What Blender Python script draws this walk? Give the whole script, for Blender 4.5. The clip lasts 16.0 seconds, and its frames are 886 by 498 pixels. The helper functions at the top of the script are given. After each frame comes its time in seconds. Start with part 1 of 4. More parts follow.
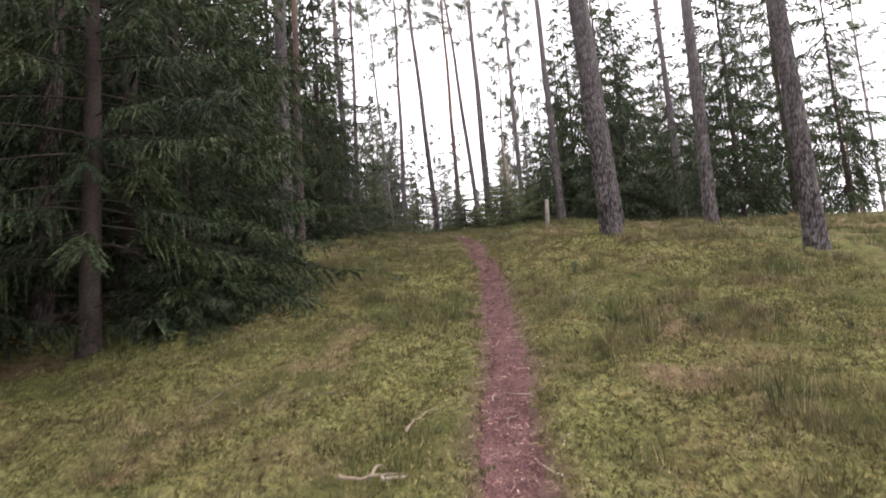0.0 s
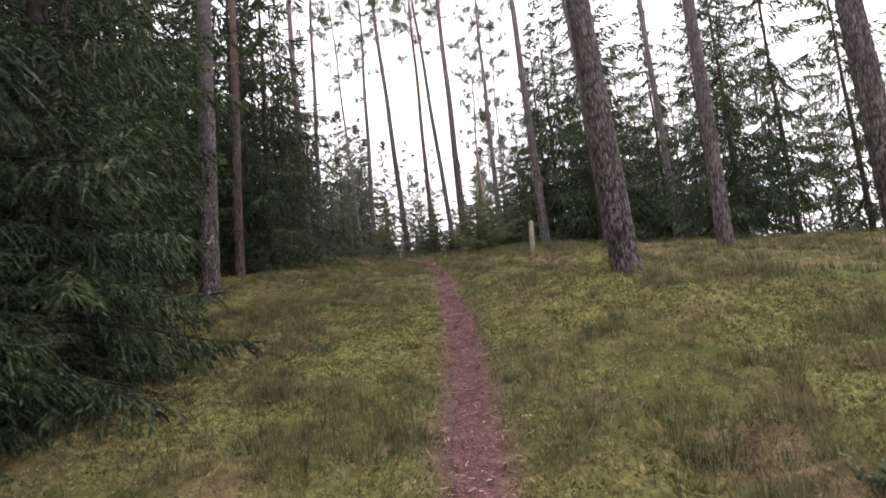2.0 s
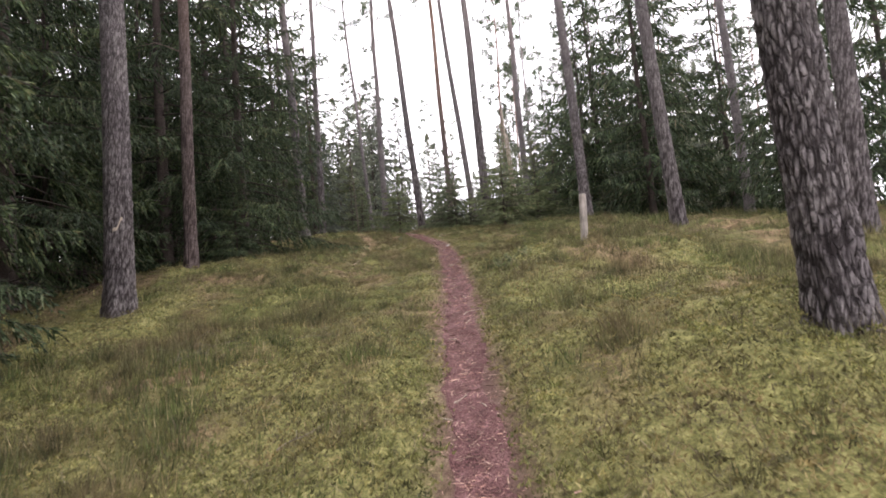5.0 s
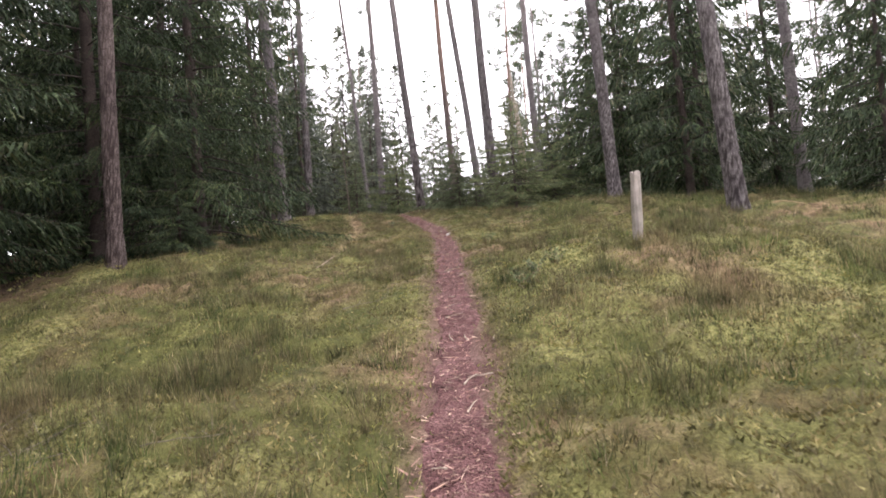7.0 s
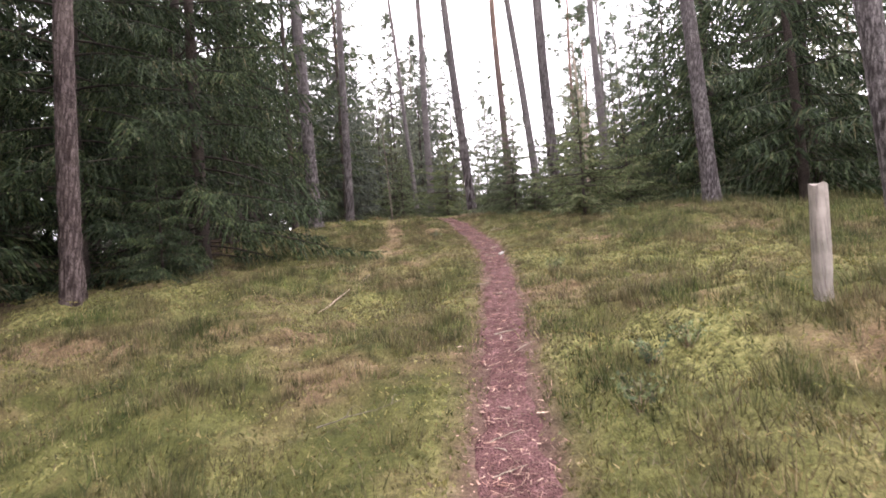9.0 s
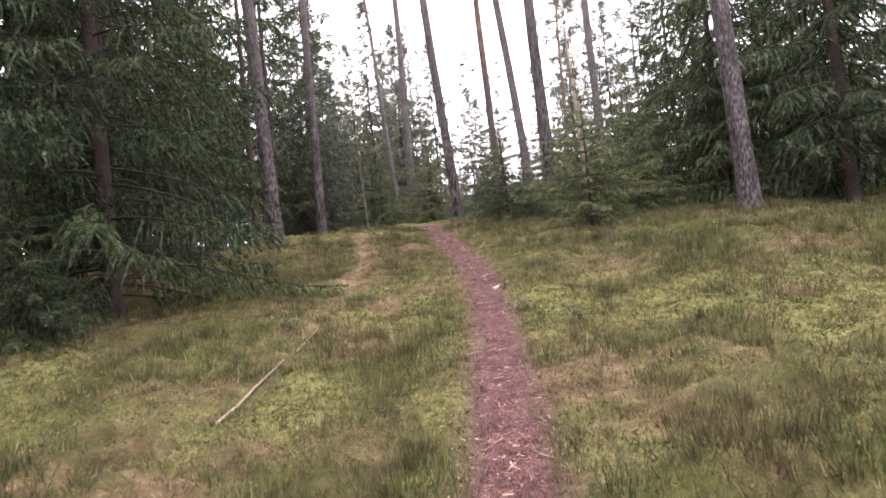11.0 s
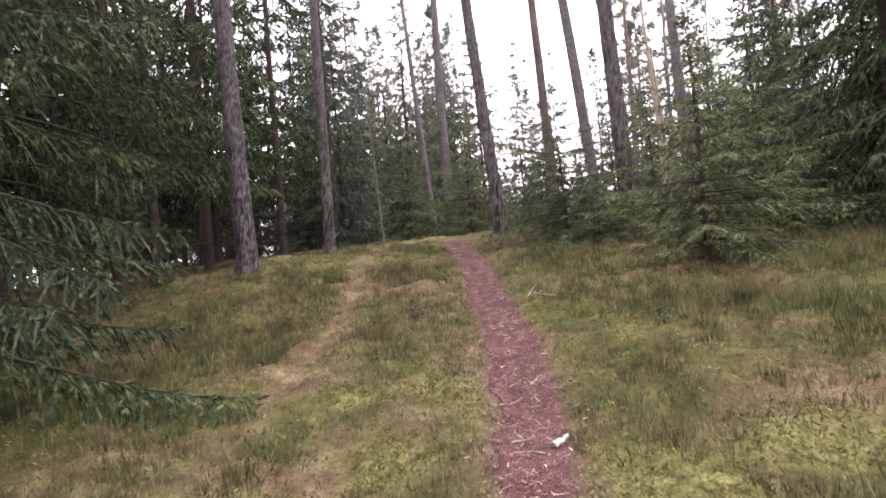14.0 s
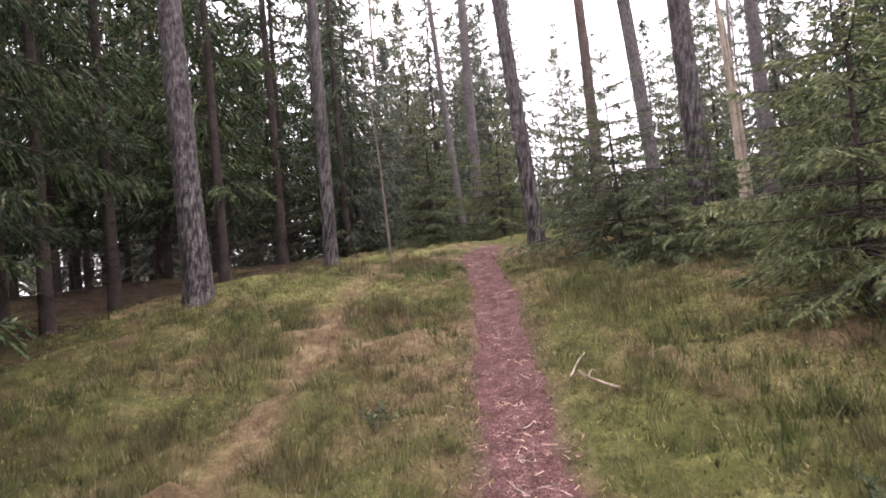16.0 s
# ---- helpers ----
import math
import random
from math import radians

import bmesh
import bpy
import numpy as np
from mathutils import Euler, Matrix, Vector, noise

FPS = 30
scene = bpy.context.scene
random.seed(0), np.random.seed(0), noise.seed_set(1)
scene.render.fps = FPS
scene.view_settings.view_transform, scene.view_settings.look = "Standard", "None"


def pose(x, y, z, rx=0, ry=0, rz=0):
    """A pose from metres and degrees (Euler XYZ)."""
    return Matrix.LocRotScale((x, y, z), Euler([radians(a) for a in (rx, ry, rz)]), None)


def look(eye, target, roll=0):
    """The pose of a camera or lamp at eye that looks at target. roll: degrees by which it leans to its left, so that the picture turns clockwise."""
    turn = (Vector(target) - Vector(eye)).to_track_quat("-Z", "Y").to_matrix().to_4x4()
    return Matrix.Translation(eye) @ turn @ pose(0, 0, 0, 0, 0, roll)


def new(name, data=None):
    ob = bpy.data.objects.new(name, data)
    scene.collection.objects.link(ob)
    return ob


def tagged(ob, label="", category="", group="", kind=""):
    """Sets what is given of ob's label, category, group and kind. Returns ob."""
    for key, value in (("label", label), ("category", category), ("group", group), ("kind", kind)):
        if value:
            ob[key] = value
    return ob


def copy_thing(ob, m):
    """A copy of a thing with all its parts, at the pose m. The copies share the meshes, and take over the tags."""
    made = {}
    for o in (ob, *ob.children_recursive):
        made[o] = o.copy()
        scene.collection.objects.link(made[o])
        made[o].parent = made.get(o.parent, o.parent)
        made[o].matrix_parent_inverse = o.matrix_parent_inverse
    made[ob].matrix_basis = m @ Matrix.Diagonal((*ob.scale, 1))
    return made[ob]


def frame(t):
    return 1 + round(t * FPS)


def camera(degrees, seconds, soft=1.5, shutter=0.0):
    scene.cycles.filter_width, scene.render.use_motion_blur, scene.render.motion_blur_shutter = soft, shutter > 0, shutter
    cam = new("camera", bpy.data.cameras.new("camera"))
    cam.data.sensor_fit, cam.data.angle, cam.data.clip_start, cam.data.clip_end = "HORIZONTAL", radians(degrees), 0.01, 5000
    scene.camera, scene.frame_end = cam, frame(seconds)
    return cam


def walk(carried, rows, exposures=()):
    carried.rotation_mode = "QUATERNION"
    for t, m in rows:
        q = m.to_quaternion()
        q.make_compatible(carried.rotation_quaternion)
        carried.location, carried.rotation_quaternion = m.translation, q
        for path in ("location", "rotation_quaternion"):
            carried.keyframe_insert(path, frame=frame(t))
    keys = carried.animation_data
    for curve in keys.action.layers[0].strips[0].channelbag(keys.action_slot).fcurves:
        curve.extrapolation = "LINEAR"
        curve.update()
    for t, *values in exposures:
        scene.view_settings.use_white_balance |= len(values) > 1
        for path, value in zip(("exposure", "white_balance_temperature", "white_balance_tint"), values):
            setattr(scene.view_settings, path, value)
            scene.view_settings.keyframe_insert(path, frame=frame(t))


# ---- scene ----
cam = camera(73.95, 16.0, soft=1.8, shutter=0.2)
PATH = [
    (0.0, pose(0.000, 0.000, 1.500, 97.10, 3.83, -0.00)),
    (0.5, pose(0.121, 0.689, 1.621, 101.16, 5.21, -1.15)),
    (1.0, pose(0.229, 1.394, 1.787, 101.38, 5.54, -0.93)),
    (1.5, pose(0.286, 2.063, 1.972, 101.25, 5.19, -1.85)),
    (2.0, pose(0.356, 2.752, 2.163, 98.69, 5.06, -2.05)),
    (2.5, pose(0.326, 3.391, 2.310, 96.12, 4.07, -0.82)),
    (3.0, pose(0.395, 4.019, 2.460, 94.68, 5.60, -1.49)),
    (3.5, pose(0.423, 4.634, 2.565, 95.15, 5.01, 0.87)),
    (4.0, pose(0.518, 5.242, 2.730, 95.57, 5.16, 0.45)),
    (4.2, pose(0.571, 5.493, 2.817, 95.57, 4.87, 0.01)),
    (6.3, pose(0.814, 8.380, 3.439, 94.58, 4.88, 0.09)),
    (6.5, pose(0.843, 8.644, 3.496, 94.54, 5.26, -0.34)),
    (7.0, pose(0.865, 9.276, 3.619, 92.93, 4.85, 0.52)),
    (7.5, pose(0.869, 9.872, 3.751, 92.13, 4.69, 3.21)),
    (8.0, pose(0.942, 10.513, 3.925, 91.40, 5.00, 4.65)),
    (8.5, pose(0.914, 11.113, 4.072, 92.22, 4.18, 5.54)),
    (9.0, pose(0.930, 11.736, 4.210, 92.72, 4.32, 5.80)),
    (9.5, pose(0.878, 12.291, 4.319, 92.42, 3.76, 6.78)),
    (10.0, pose(0.890, 12.804, 4.476, 91.22, 4.67, 4.45)),
    (10.2, pose(0.905, 13.026, 4.548, 92.00, 5.47, 4.58)),
    (12.3, pose(0.897, 15.587, 5.101, 92.33, 6.26, 4.89)),
    (12.5, pose(0.900, 15.858, 5.161, 92.59, 6.55, 4.97)),
    (13.0, pose(0.897, 16.549, 5.289, 92.87, 4.91, 6.84)),
    (13.5, pose(0.969, 17.216, 5.377, 92.44, 5.82, 6.33)),
    (14.0, pose(0.917, 17.898, 5.465, 92.44, 4.97, 9.47)),
    (14.5, pose(0.924, 18.566, 5.529, 91.12, 5.30, 9.48)),
    (15.0, pose(0.878, 19.248, 5.640, 91.24, 5.26, 11.66)),
    (15.5, pose(0.866, 19.899, 5.780, 91.32, 5.30, 11.76)),
    (16.0, pose(0.911, 20.506, 5.956, 91.85, 5.23, 13.48)),
]
walk(cam, PATH, exposures=[(0.0, 0.75, 6500, 16), (0.7, 0.58, 6500, 16), (1.5, 0.5, 6500, 16), (2.5, 0.6, 6500, 16), (3.5, 0.8, 6500, 16), (7.0, 1.25, 6500, 16), (9.0, 1.45, 6500, 19), (12.5, 1.35, 6500, 21), (16.0, 1.3, 6500, 21)])

# ---- light ----
world = bpy.data.worlds.new("overcast_sky")
scene.world = world
world.use_nodes = True
wt = world.node_tree
wt.nodes.clear()
w_out = wt.nodes.new("ShaderNodeOutputWorld")
w_bg = wt.nodes.new("ShaderNodeBackground")
w_sky = wt.nodes.new("ShaderNodeTexSky")
w_sky.sky_type = "NISHITA"
w_sky.sun_disc = False
w_sky.sun_elevation = radians(74)
w_sky.sun_rotation = radians(20)
w_sky.dust_density = 4.0
w_hsv = wt.nodes.new("ShaderNodeHueSaturation")
w_hsv.inputs["Saturation"].default_value = 0.12
w_mix = wt.nodes.new("ShaderNodeMixRGB")
w_mix.inputs[0].default_value = 0.75
w_mix.inputs[2].default_value = (13.0, 12.8, 13.2, 1)
w_bg.inputs["Strength"].default_value = 0.15
wt.links.new(w_sky.outputs[0], w_hsv.inputs["Color"])
wt.links.new(w_hsv.outputs[0], w_mix.inputs[1])
wt.links.new(w_mix.outputs[0], w_bg.inputs["Color"])
wt.links.new(w_bg.outputs[0], w_out.inputs["Surface"])

sun_data = bpy.data.lights.new("sun", "SUN")
sun_data.energy = 1.0
sun_data.angle = radians(40)
sun_data.color = (1.0, 0.97, 0.93)
sun = new("sun", sun_data)
sun.matrix_basis = look((0, 0, 40), (-4, -11, 0))


# ---- materials ----
def material(name, rough=0.8, spec=0.25):
    m = bpy.data.materials.new(name)
    m.use_nodes = True
    b = m.node_tree.nodes["Principled BSDF"]
    b.inputs["Roughness"].default_value = rough
    b.inputs["Specular IOR Level"].default_value = spec
    return m, m.node_tree.nodes, m.node_tree.links, b


def ramp(nodes, stops):
    r = nodes.new("ShaderNodeValToRGB")
    while len(r.color_ramp.elements) < len(stops):
        r.color_ramp.elements.new(0.5)
    for e, (p, c) in zip(r.color_ramp.elements, stops):
        e.position, e.color = p, (*c, 1)
    return r


def noise_tex(nodes, links, coords, scale, detail=4, rough=0.6):
    n = nodes.new("ShaderNodeTexNoise")
    n.inputs["Scale"].default_value = scale
    n.inputs["Detail"].default_value = detail
    n.inputs["Roughness"].default_value = rough
    links.new(coords, n.inputs["Vector"])
    return n


def mixer(nodes, links, fac, a, b, mode="MIX"):
    m = nodes.new("ShaderNodeMixRGB")
    m.blend_type = mode
    for value, slot in ((fac, 0), (a, 1), (b, 2)):
        if isinstance(value, (int, float)):
            m.inputs[slot].default_value = value
        elif isinstance(value, tuple):
            m.inputs[slot].default_value = (*value, 1)
        else:
            links.new(value, m.inputs[slot])
    return m.outputs[0]


def bump(nodes, links, b, height, strength, distance):
    n = nodes.new("ShaderNodeBump")
    n.inputs["Strength"].default_value = strength
    n.inputs["Distance"].default_value = distance
    links.new(height, n.inputs["Height"])
    links.new(n.outputs[0], b.inputs["Normal"])


def soil_material():
    m, n, l, b = material("forest_floor", 0.95, 0.1)
    co = n.new("ShaderNodeTexCoord").outputs["Object"]
    big = noise_tex(n, l, co, 0.7, 5, 0.6)
    mid = noise_tex(n, l, co, 5.0, 6, 0.7)
    fine = noise_tex(n, l, co, 60.0, 4, 0.7)
    moss = ramp(n, [(0.3, (0.035, 0.04, 0.014)), (0.5, (0.09, 0.094, 0.03)), (0.7, (0.16, 0.155, 0.055))])
    l.new(mid.outputs["Fac"], moss.inputs[0])
    litter = ramp(n, [(0.3, (0.05, 0.032, 0.018)), (0.55, (0.2, 0.14, 0.08)), (0.75, (0.36, 0.28, 0.17))])
    l.new(mid.outputs["Fac"], litter.inputs[0])
    pick = ramp(n, [(0.47, (0, 0, 0)), (0.62, (1, 1, 1))])
    l.new(big.outputs["Fac"], pick.inputs[0])
    dry = n.new("ShaderNodeAttribute")
    dry.attribute_name = "litter"
    c = mixer(n, l, pick.outputs[0], moss.outputs[0], litter.outputs[0])
    cover = n.new("ShaderNodeAttribute")
    cover.attribute_name = "moss_cover"
    lumps = noise_tex(n, l, co, 16.0, 4, 0.65)
    fresh = ramp(n, [(0.34, (0.05, 0.052, 0.02)), (0.48, (0.19, 0.187, 0.068)), (0.64, (0.33, 0.312, 0.125))])
    l.new(lumps.outputs["Fac"], fresh.inputs[0])
    c = mixer(n, l, cover.outputs["Fac"], c, fresh.outputs[0])
    c = mixer(n, l, dry.outputs["Fac"], c, litter.outputs[0])
    under = n.new("ShaderNodeAttribute")
    under.attribute_name = "needle_floor"
    fallen_needles = ramp(n, [(0.3, (0.03, 0.021, 0.015)), (0.55, (0.075, 0.05, 0.033)), (0.75, (0.13, 0.09, 0.06))])
    l.new(mid.outputs["Fac"], fallen_needles.inputs[0])
    c = mixer(n, l, under.outputs["Fac"], c, fallen_needles.outputs[0])
    trod = n.new("ShaderNodeAttribute")
    trod.attribute_name = "trodden"
    mulch = ramp(n, [(0.3, (0.085, 0.045, 0.042)), (0.5, (0.15, 0.088, 0.08)), (0.72, (0.23, 0.15, 0.13))])
    l.new(mid.outputs["Fac"], mulch.inputs[0])
    c = mixer(n, l, trod.outputs["Fac"], c, mulch.outputs[0])
    grain = ramp(n, [(0.3, (0.45, 0.45, 0.45)), (0.7, (1.25, 1.25, 1.25))])
    l.new(fine.outputs["Fac"], grain.inputs[0])
    c = mixer(n, l, 1.0, c, grain.outputs[0], "MULTIPLY")
    l.new(c, b.inputs["Base Color"])
    bump(n, l, b, fine.outputs["Fac"], 0.8, 0.03)
    return m


def path_material():
    m, n, l, b = material("needle_mulch", 0.9, 0.15)
    co = n.new("ShaderNodeTexCoord").outputs["Object"]
    mid = noise_tex(n, l, co, 6.0, 6, 0.7)
    vor = n.new("ShaderNodeTexVoronoi")
    vor.inputs["Scale"].default_value = 105.0
    l.new(co, vor.inputs["Vector"])
    base = ramp(n, [(0.3, (0.075, 0.035, 0.034)), (0.5, (0.135, 0.067, 0.066)), (0.72, (0.2, 0.11, 0.107))])
    l.new(mid.outputs["Fac"], base.inputs[0])
    sep = n.new("ShaderNodeSeparateColor")
    l.new(vor.outputs["Color"], sep.inputs[0])
    chip = ramp(n, [(0.0, (0.5, 0.47, 0.47)), (0.5, (0.95, 0.95, 0.95)), (0.92, (1.2, 1.2, 1.2)), (1.0, (1.7, 1.8, 1.8))])
    l.new(sep.outputs[0], chip.inputs[0])
    c = mixer(n, l, 1.0, base.outputs[0], chip.outputs[0], "MULTIPLY")
    l.new(c, b.inputs["Base Color"])
    bump(n, l, b, vor.outputs["Distance"], 0.7, 0.02)
    return m


def leaf_material(name, stops, through_light=0.25, rough=0.6, patch=None, mottle=12.0):
    """Small leaves and blades: a colour per piece, and broad patches over the ground."""
    m, n, l, b = material(name, rough, 0.2)
    g = n.new("ShaderNodeNewGeometry")
    r = ramp(n, stops)
    l.new(g.outputs["Random Per Island"], r.inputs[0])
    c = r.outputs[0]
    if patch:
        t = noise_tex(n, l, g.outputs["Position"], patch[0], 4, 0.6)
        pr = ramp(n, [(0.42, (0, 0, 0)), (0.62, (1, 1, 1))])
        l.new(t.outputs["Fac"], pr.inputs[0])
        tint = mixer(n, l, 0.65, c, patch[1])
        c = mixer(n, l, pr.outputs[0], c, tint)
        t2 = noise_tex(n, l, g.outputs["Position"], patch[0] * 2.7, 5, 0.65)
        pr2 = ramp(n, [(0.48, (0, 0, 0)), (0.64, (1, 1, 1))])
        l.new(t2.outputs["Fac"], pr2.inputs[0])
        c = mixer(n, l, pr2.outputs[0], c, mixer(n, l, 0.7, c, patch[2]))
    mott = noise_tex(n, l, g.outputs["Position"], mottle, 3, 0.6)
    mr = ramp(n, [(0.36, (0.4, 0.4, 0.39)), (0.5, (1.0, 1.0, 0.99)), (0.64, (1.45, 1.42, 1.38))])
    l.new(mott.outputs["Fac"], mr.inputs[0])
    c = mixer(n, l, 1.0, c, mr.outputs[0], "MULTIPLY")
    wide = noise_tex(n, l, g.outputs["Position"], mottle * 0.28, 4, 0.6)
    wr = ramp(n, [(0.36, (0.62, 0.64, 0.6)), (0.5, (1.0, 1.0, 1.0)), (0.64, (1.3, 1.27, 1.2))])
    l.new(wide.outputs["Fac"], wr.inputs[0])
    c = mixer(n, l, 1.0, c, wr.outputs[0], "MULTIPLY")
    own = n.new("ShaderNodeObjectInfo")
    tone = ramp(n, [(0.0, (0.72, 0.75, 0.78)), (0.5, (1.0, 1.0, 1.0)), (1.0, (1.3, 1.26, 1.1))])
    l.new(own.outputs["Random"], tone.inputs[0])
    if not patch:
        c = mixer(n, l, 1.0, c, tone.outputs[0], "MULTIPLY")
    l.new(c, b.inputs["Base Color"])
    tr = n.new("ShaderNodeBsdfTranslucent")
    l.new(c, tr.inputs["Color"])
    mx = n.new("ShaderNodeMixShader")
    mx.inputs[0].default_value = through_light
    l.new(b.outputs[0], mx.inputs[1])
    l.new(tr.outputs[0], mx.inputs[2])
    l.new(mx.outputs[0], n["Material Output"].inputs["Surface"])
    return m


def bark_material(name, plate, furrow, upper, scale=(14, 14, 4.5), upper_from=6.0, relief=0.03):
    m, n, l, b = material(name, 0.9, 0.15)
    tc = n.new("ShaderNodeTexCoord")
    mp = n.new("ShaderNodeMapping")
    mp.inputs["Scale"].default_value = scale
    l.new(tc.outputs["Object"], mp.inputs["Vector"])
    wob = noise_tex(n, l, mp.outputs[0], 1.2, 3)
    v2 = mixer(n, l, 0.9, mp.outputs[0], wob.outputs["Color"], "ADD")
    vor = n.new("ShaderNodeTexVoronoi")
    vor.feature = "DISTANCE_TO_EDGE"
    vor.inputs["Scale"].default_value = 1.0
    l.new(v2, vor.inputs["Vector"])
    fine = noise_tex(n, l, tc.outputs["Object"], 34.0, 6, 0.75)
    broad = noise_tex(n, l, tc.outputs["Object"], 2.5, 4, 0.6)
    crack = ramp(n, [(0.0, (0.25, 0.25, 0.25)), (0.12, (1, 1, 1))])
    l.new(vor.outputs["Distance"], crack.inputs[0])
    cut = n.new("ShaderNodeAttribute")
    cut.attribute_name = "furrow"
    pl = ramp(n, [(0.3, tuple(v * 0.62 for v in plate)), (0.52, plate), (0.75, tuple(min(1, v * 1.5) for v in plate))])
    l.new(fine.outputs["Fac"], pl.inputs[0])
    c = mixer(n, l, crack.outputs[0], furrow, pl.outputs[0])
    c = mixer(n, l, cut.outputs["Fac"], c, furrow)
    sep = n.new("ShaderNodeSeparateXYZ")
    l.new(tc.outputs["Object"], sep.inputs[0])
    mr = n.new("ShaderNodeMapRange")
    mr.inputs["From Min"].default_value = upper_from
    mr.inputs["From Max"].default_value = upper_from + 6
    mr.inputs["To Max"].default_value = 0.65
    l.new(sep.outputs["Z"], mr.inputs["Value"])
    c = mixer(n, l, mr.outputs[0], c, upper)
    st = ramp(n, [(0.35, (0.75, 0.75, 0.75)), (0.65, (1.12, 1.14, 1.1))])
    l.new(broad.outputs["Fac"], st.inputs[0])
    c = mixer(n, l, 1.0, c, st.outputs[0], "MULTIPLY")
    l.new(c, b.inputs["Base Color"])
    h = mixer(n, l, 0.35, crack.outputs[0], fine.outputs["Fac"])
    bump(n, l, b, h, 0.9, relief)
    return m


def wood_material(name, pale, dark, stretch=(30, 30, 3)):
    m, n, l, b = material(name, 0.85, 0.2)
    tc = n.new("ShaderNodeTexCoord")
    mp = n.new("ShaderNodeMapping")
    mp.inputs["Scale"].default_value = stretch
    l.new(tc.outputs["Object"], mp.inputs["Vector"])
    t = noise_tex(n, l, mp.outputs[0], 1.0, 6, 0.7)
    s = noise_tex(n, l, tc.outputs["Object"], 4.0, 4, 0.6)
    r = ramp(n, [(0.3, dark), (0.5, pale), (0.75, tuple(min(1, v * 1.3) for v in pale))])
    l.new(t.outputs["Fac"], r.inputs[0])
    st = ramp(n, [(0.35, (0.6, 0.62, 0.6)), (0.6, (1.05, 1.05, 1.05))])
    l.new(s.outputs["Fac"], st.inputs[0])
    l.new(mixer(n, l, 1.0, r.outputs[0], st.outputs[0], "MULTIPLY"), b.inputs["Base Color"])
    bump(n, l, b, t.outputs["Fac"], 0.6, 0.01)
    return m


SOIL = soil_material()
MULCH = path_material()
PINE_BARK = bark_material("pine_bark", (0.225, 0.198, 0.203), (0.038, 0.03, 0.031), (0.3, 0.245, 0.235), (26, 26, 8))
RED_BARK = bark_material("reddish_pine_bark", (0.19, 0.148, 0.142), (0.045, 0.031, 0.03), (0.34, 0.205, 0.15), (26, 26, 10), upper_from=4.0)
SPRUCE_BARK = bark_material("spruce_bark", (0.09, 0.07, 0.064), (0.028, 0.021, 0.02), (0.11, 0.08, 0.068), (30, 30, 22), 8.0, 0.015)
TWIG = wood_material("dead_twig", (0.062, 0.05, 0.043), (0.03, 0.024, 0.02))
NEEDLES = leaf_material("spruce_needles", [(0.0, (0.022, 0.034, 0.018)), (0.5, (0.046, 0.07, 0.035)), (0.85, (0.088, 0.12, 0.06)), (1.0, (0.11, 0.1, 0.06))], 0.25)
YOUNG_NEEDLES = leaf_material("young_spruce_needles", [(0.0, (0.06, 0.078, 0.046)), (0.5, (0.115, 0.148, 0.082)), (0.85, (0.165, 0.195, 0.11)), (1.0, (0.2, 0.175, 0.12))], 0.35)
# far spruces: distance haze put into the needle colour, paler and greyer
HAZED_NEEDLES = leaf_material("hazed_spruce_needles", [(0.0, (0.09, 0.104, 0.084)), (0.5, (0.14, 0.158, 0.126)), (1.0, (0.185, 0.2, 0.16))], 0.5)
PINE_NEEDLES = leaf_material("pine_needles", [(0.0, (0.05, 0.075, 0.045)), (0.6, (0.09, 0.125, 0.075)), (1.0, (0.15, 0.17, 0.1))], 0.3)
GRASS = leaf_material("grass_blades", [(0.0, (0.03, 0.046, 0.016)), (0.4, (0.085, 0.115, 0.04)), (0.78, (0.14, 0.16, 0.055)), (0.92, (0.26, 0.22, 0.12)), (1.0, (0.42, 0.35, 0.22))], 0.3, patch=(0.9, (0.19, 0.135, 0.085), (0.055, 0.068, 0.028)), mottle=9.0)
MOSS = leaf_material("moss_sprigs", [(0.0, (0.11, 0.117, 0.04)), (0.5, (0.18, 0.18, 0.065)), (0.9, (0.24, 0.228, 0.094)), (1.0, (0.25, 0.205, 0.105))], 0.25, patch=(1.1, (0.2, 0.145, 0.08), (0.07, 0.08, 0.026)), mottle=15.0)
HEATHER = leaf_material("heather_stems", [(0.0, (0.07, 0.045, 0.03)), (0.5, (0.15, 0.1, 0.06)), (1.0, (0.27, 0.22, 0.16))], 0.1)
CHIPS = leaf_material("bark_chips", [(0.0, (0.09, 0.048, 0.044)), (0.55, (0.2, 0.115, 0.105)), (0.85, (0.32, 0.22, 0.19)), (1.0, (0.42, 0.33, 0.28))], 0.0, 0.8)
PALE_WOOD = wood_material("bare_dry_wood", (0.42, 0.35, 0.285), (0.24, 0.18, 0.14))
WHITE_BARK = wood_material("whitish_bark", (0.66, 0.63, 0.58), (0.4, 0.36, 0.32))
DRY_TAN = wood_material("tan_dry_wood", (0.33, 0.255, 0.19), (0.17, 0.12, 0.09))
DRY_TWIG = wood_material("dry_brush_twig", (0.2, 0.165, 0.135), (0.09, 0.07, 0.06))
POST_WOOD = wood_material("weathered_post_wood", (0.34, 0.295, 0.265), (0.12, 0.1, 0.09), (45, 45, 3))

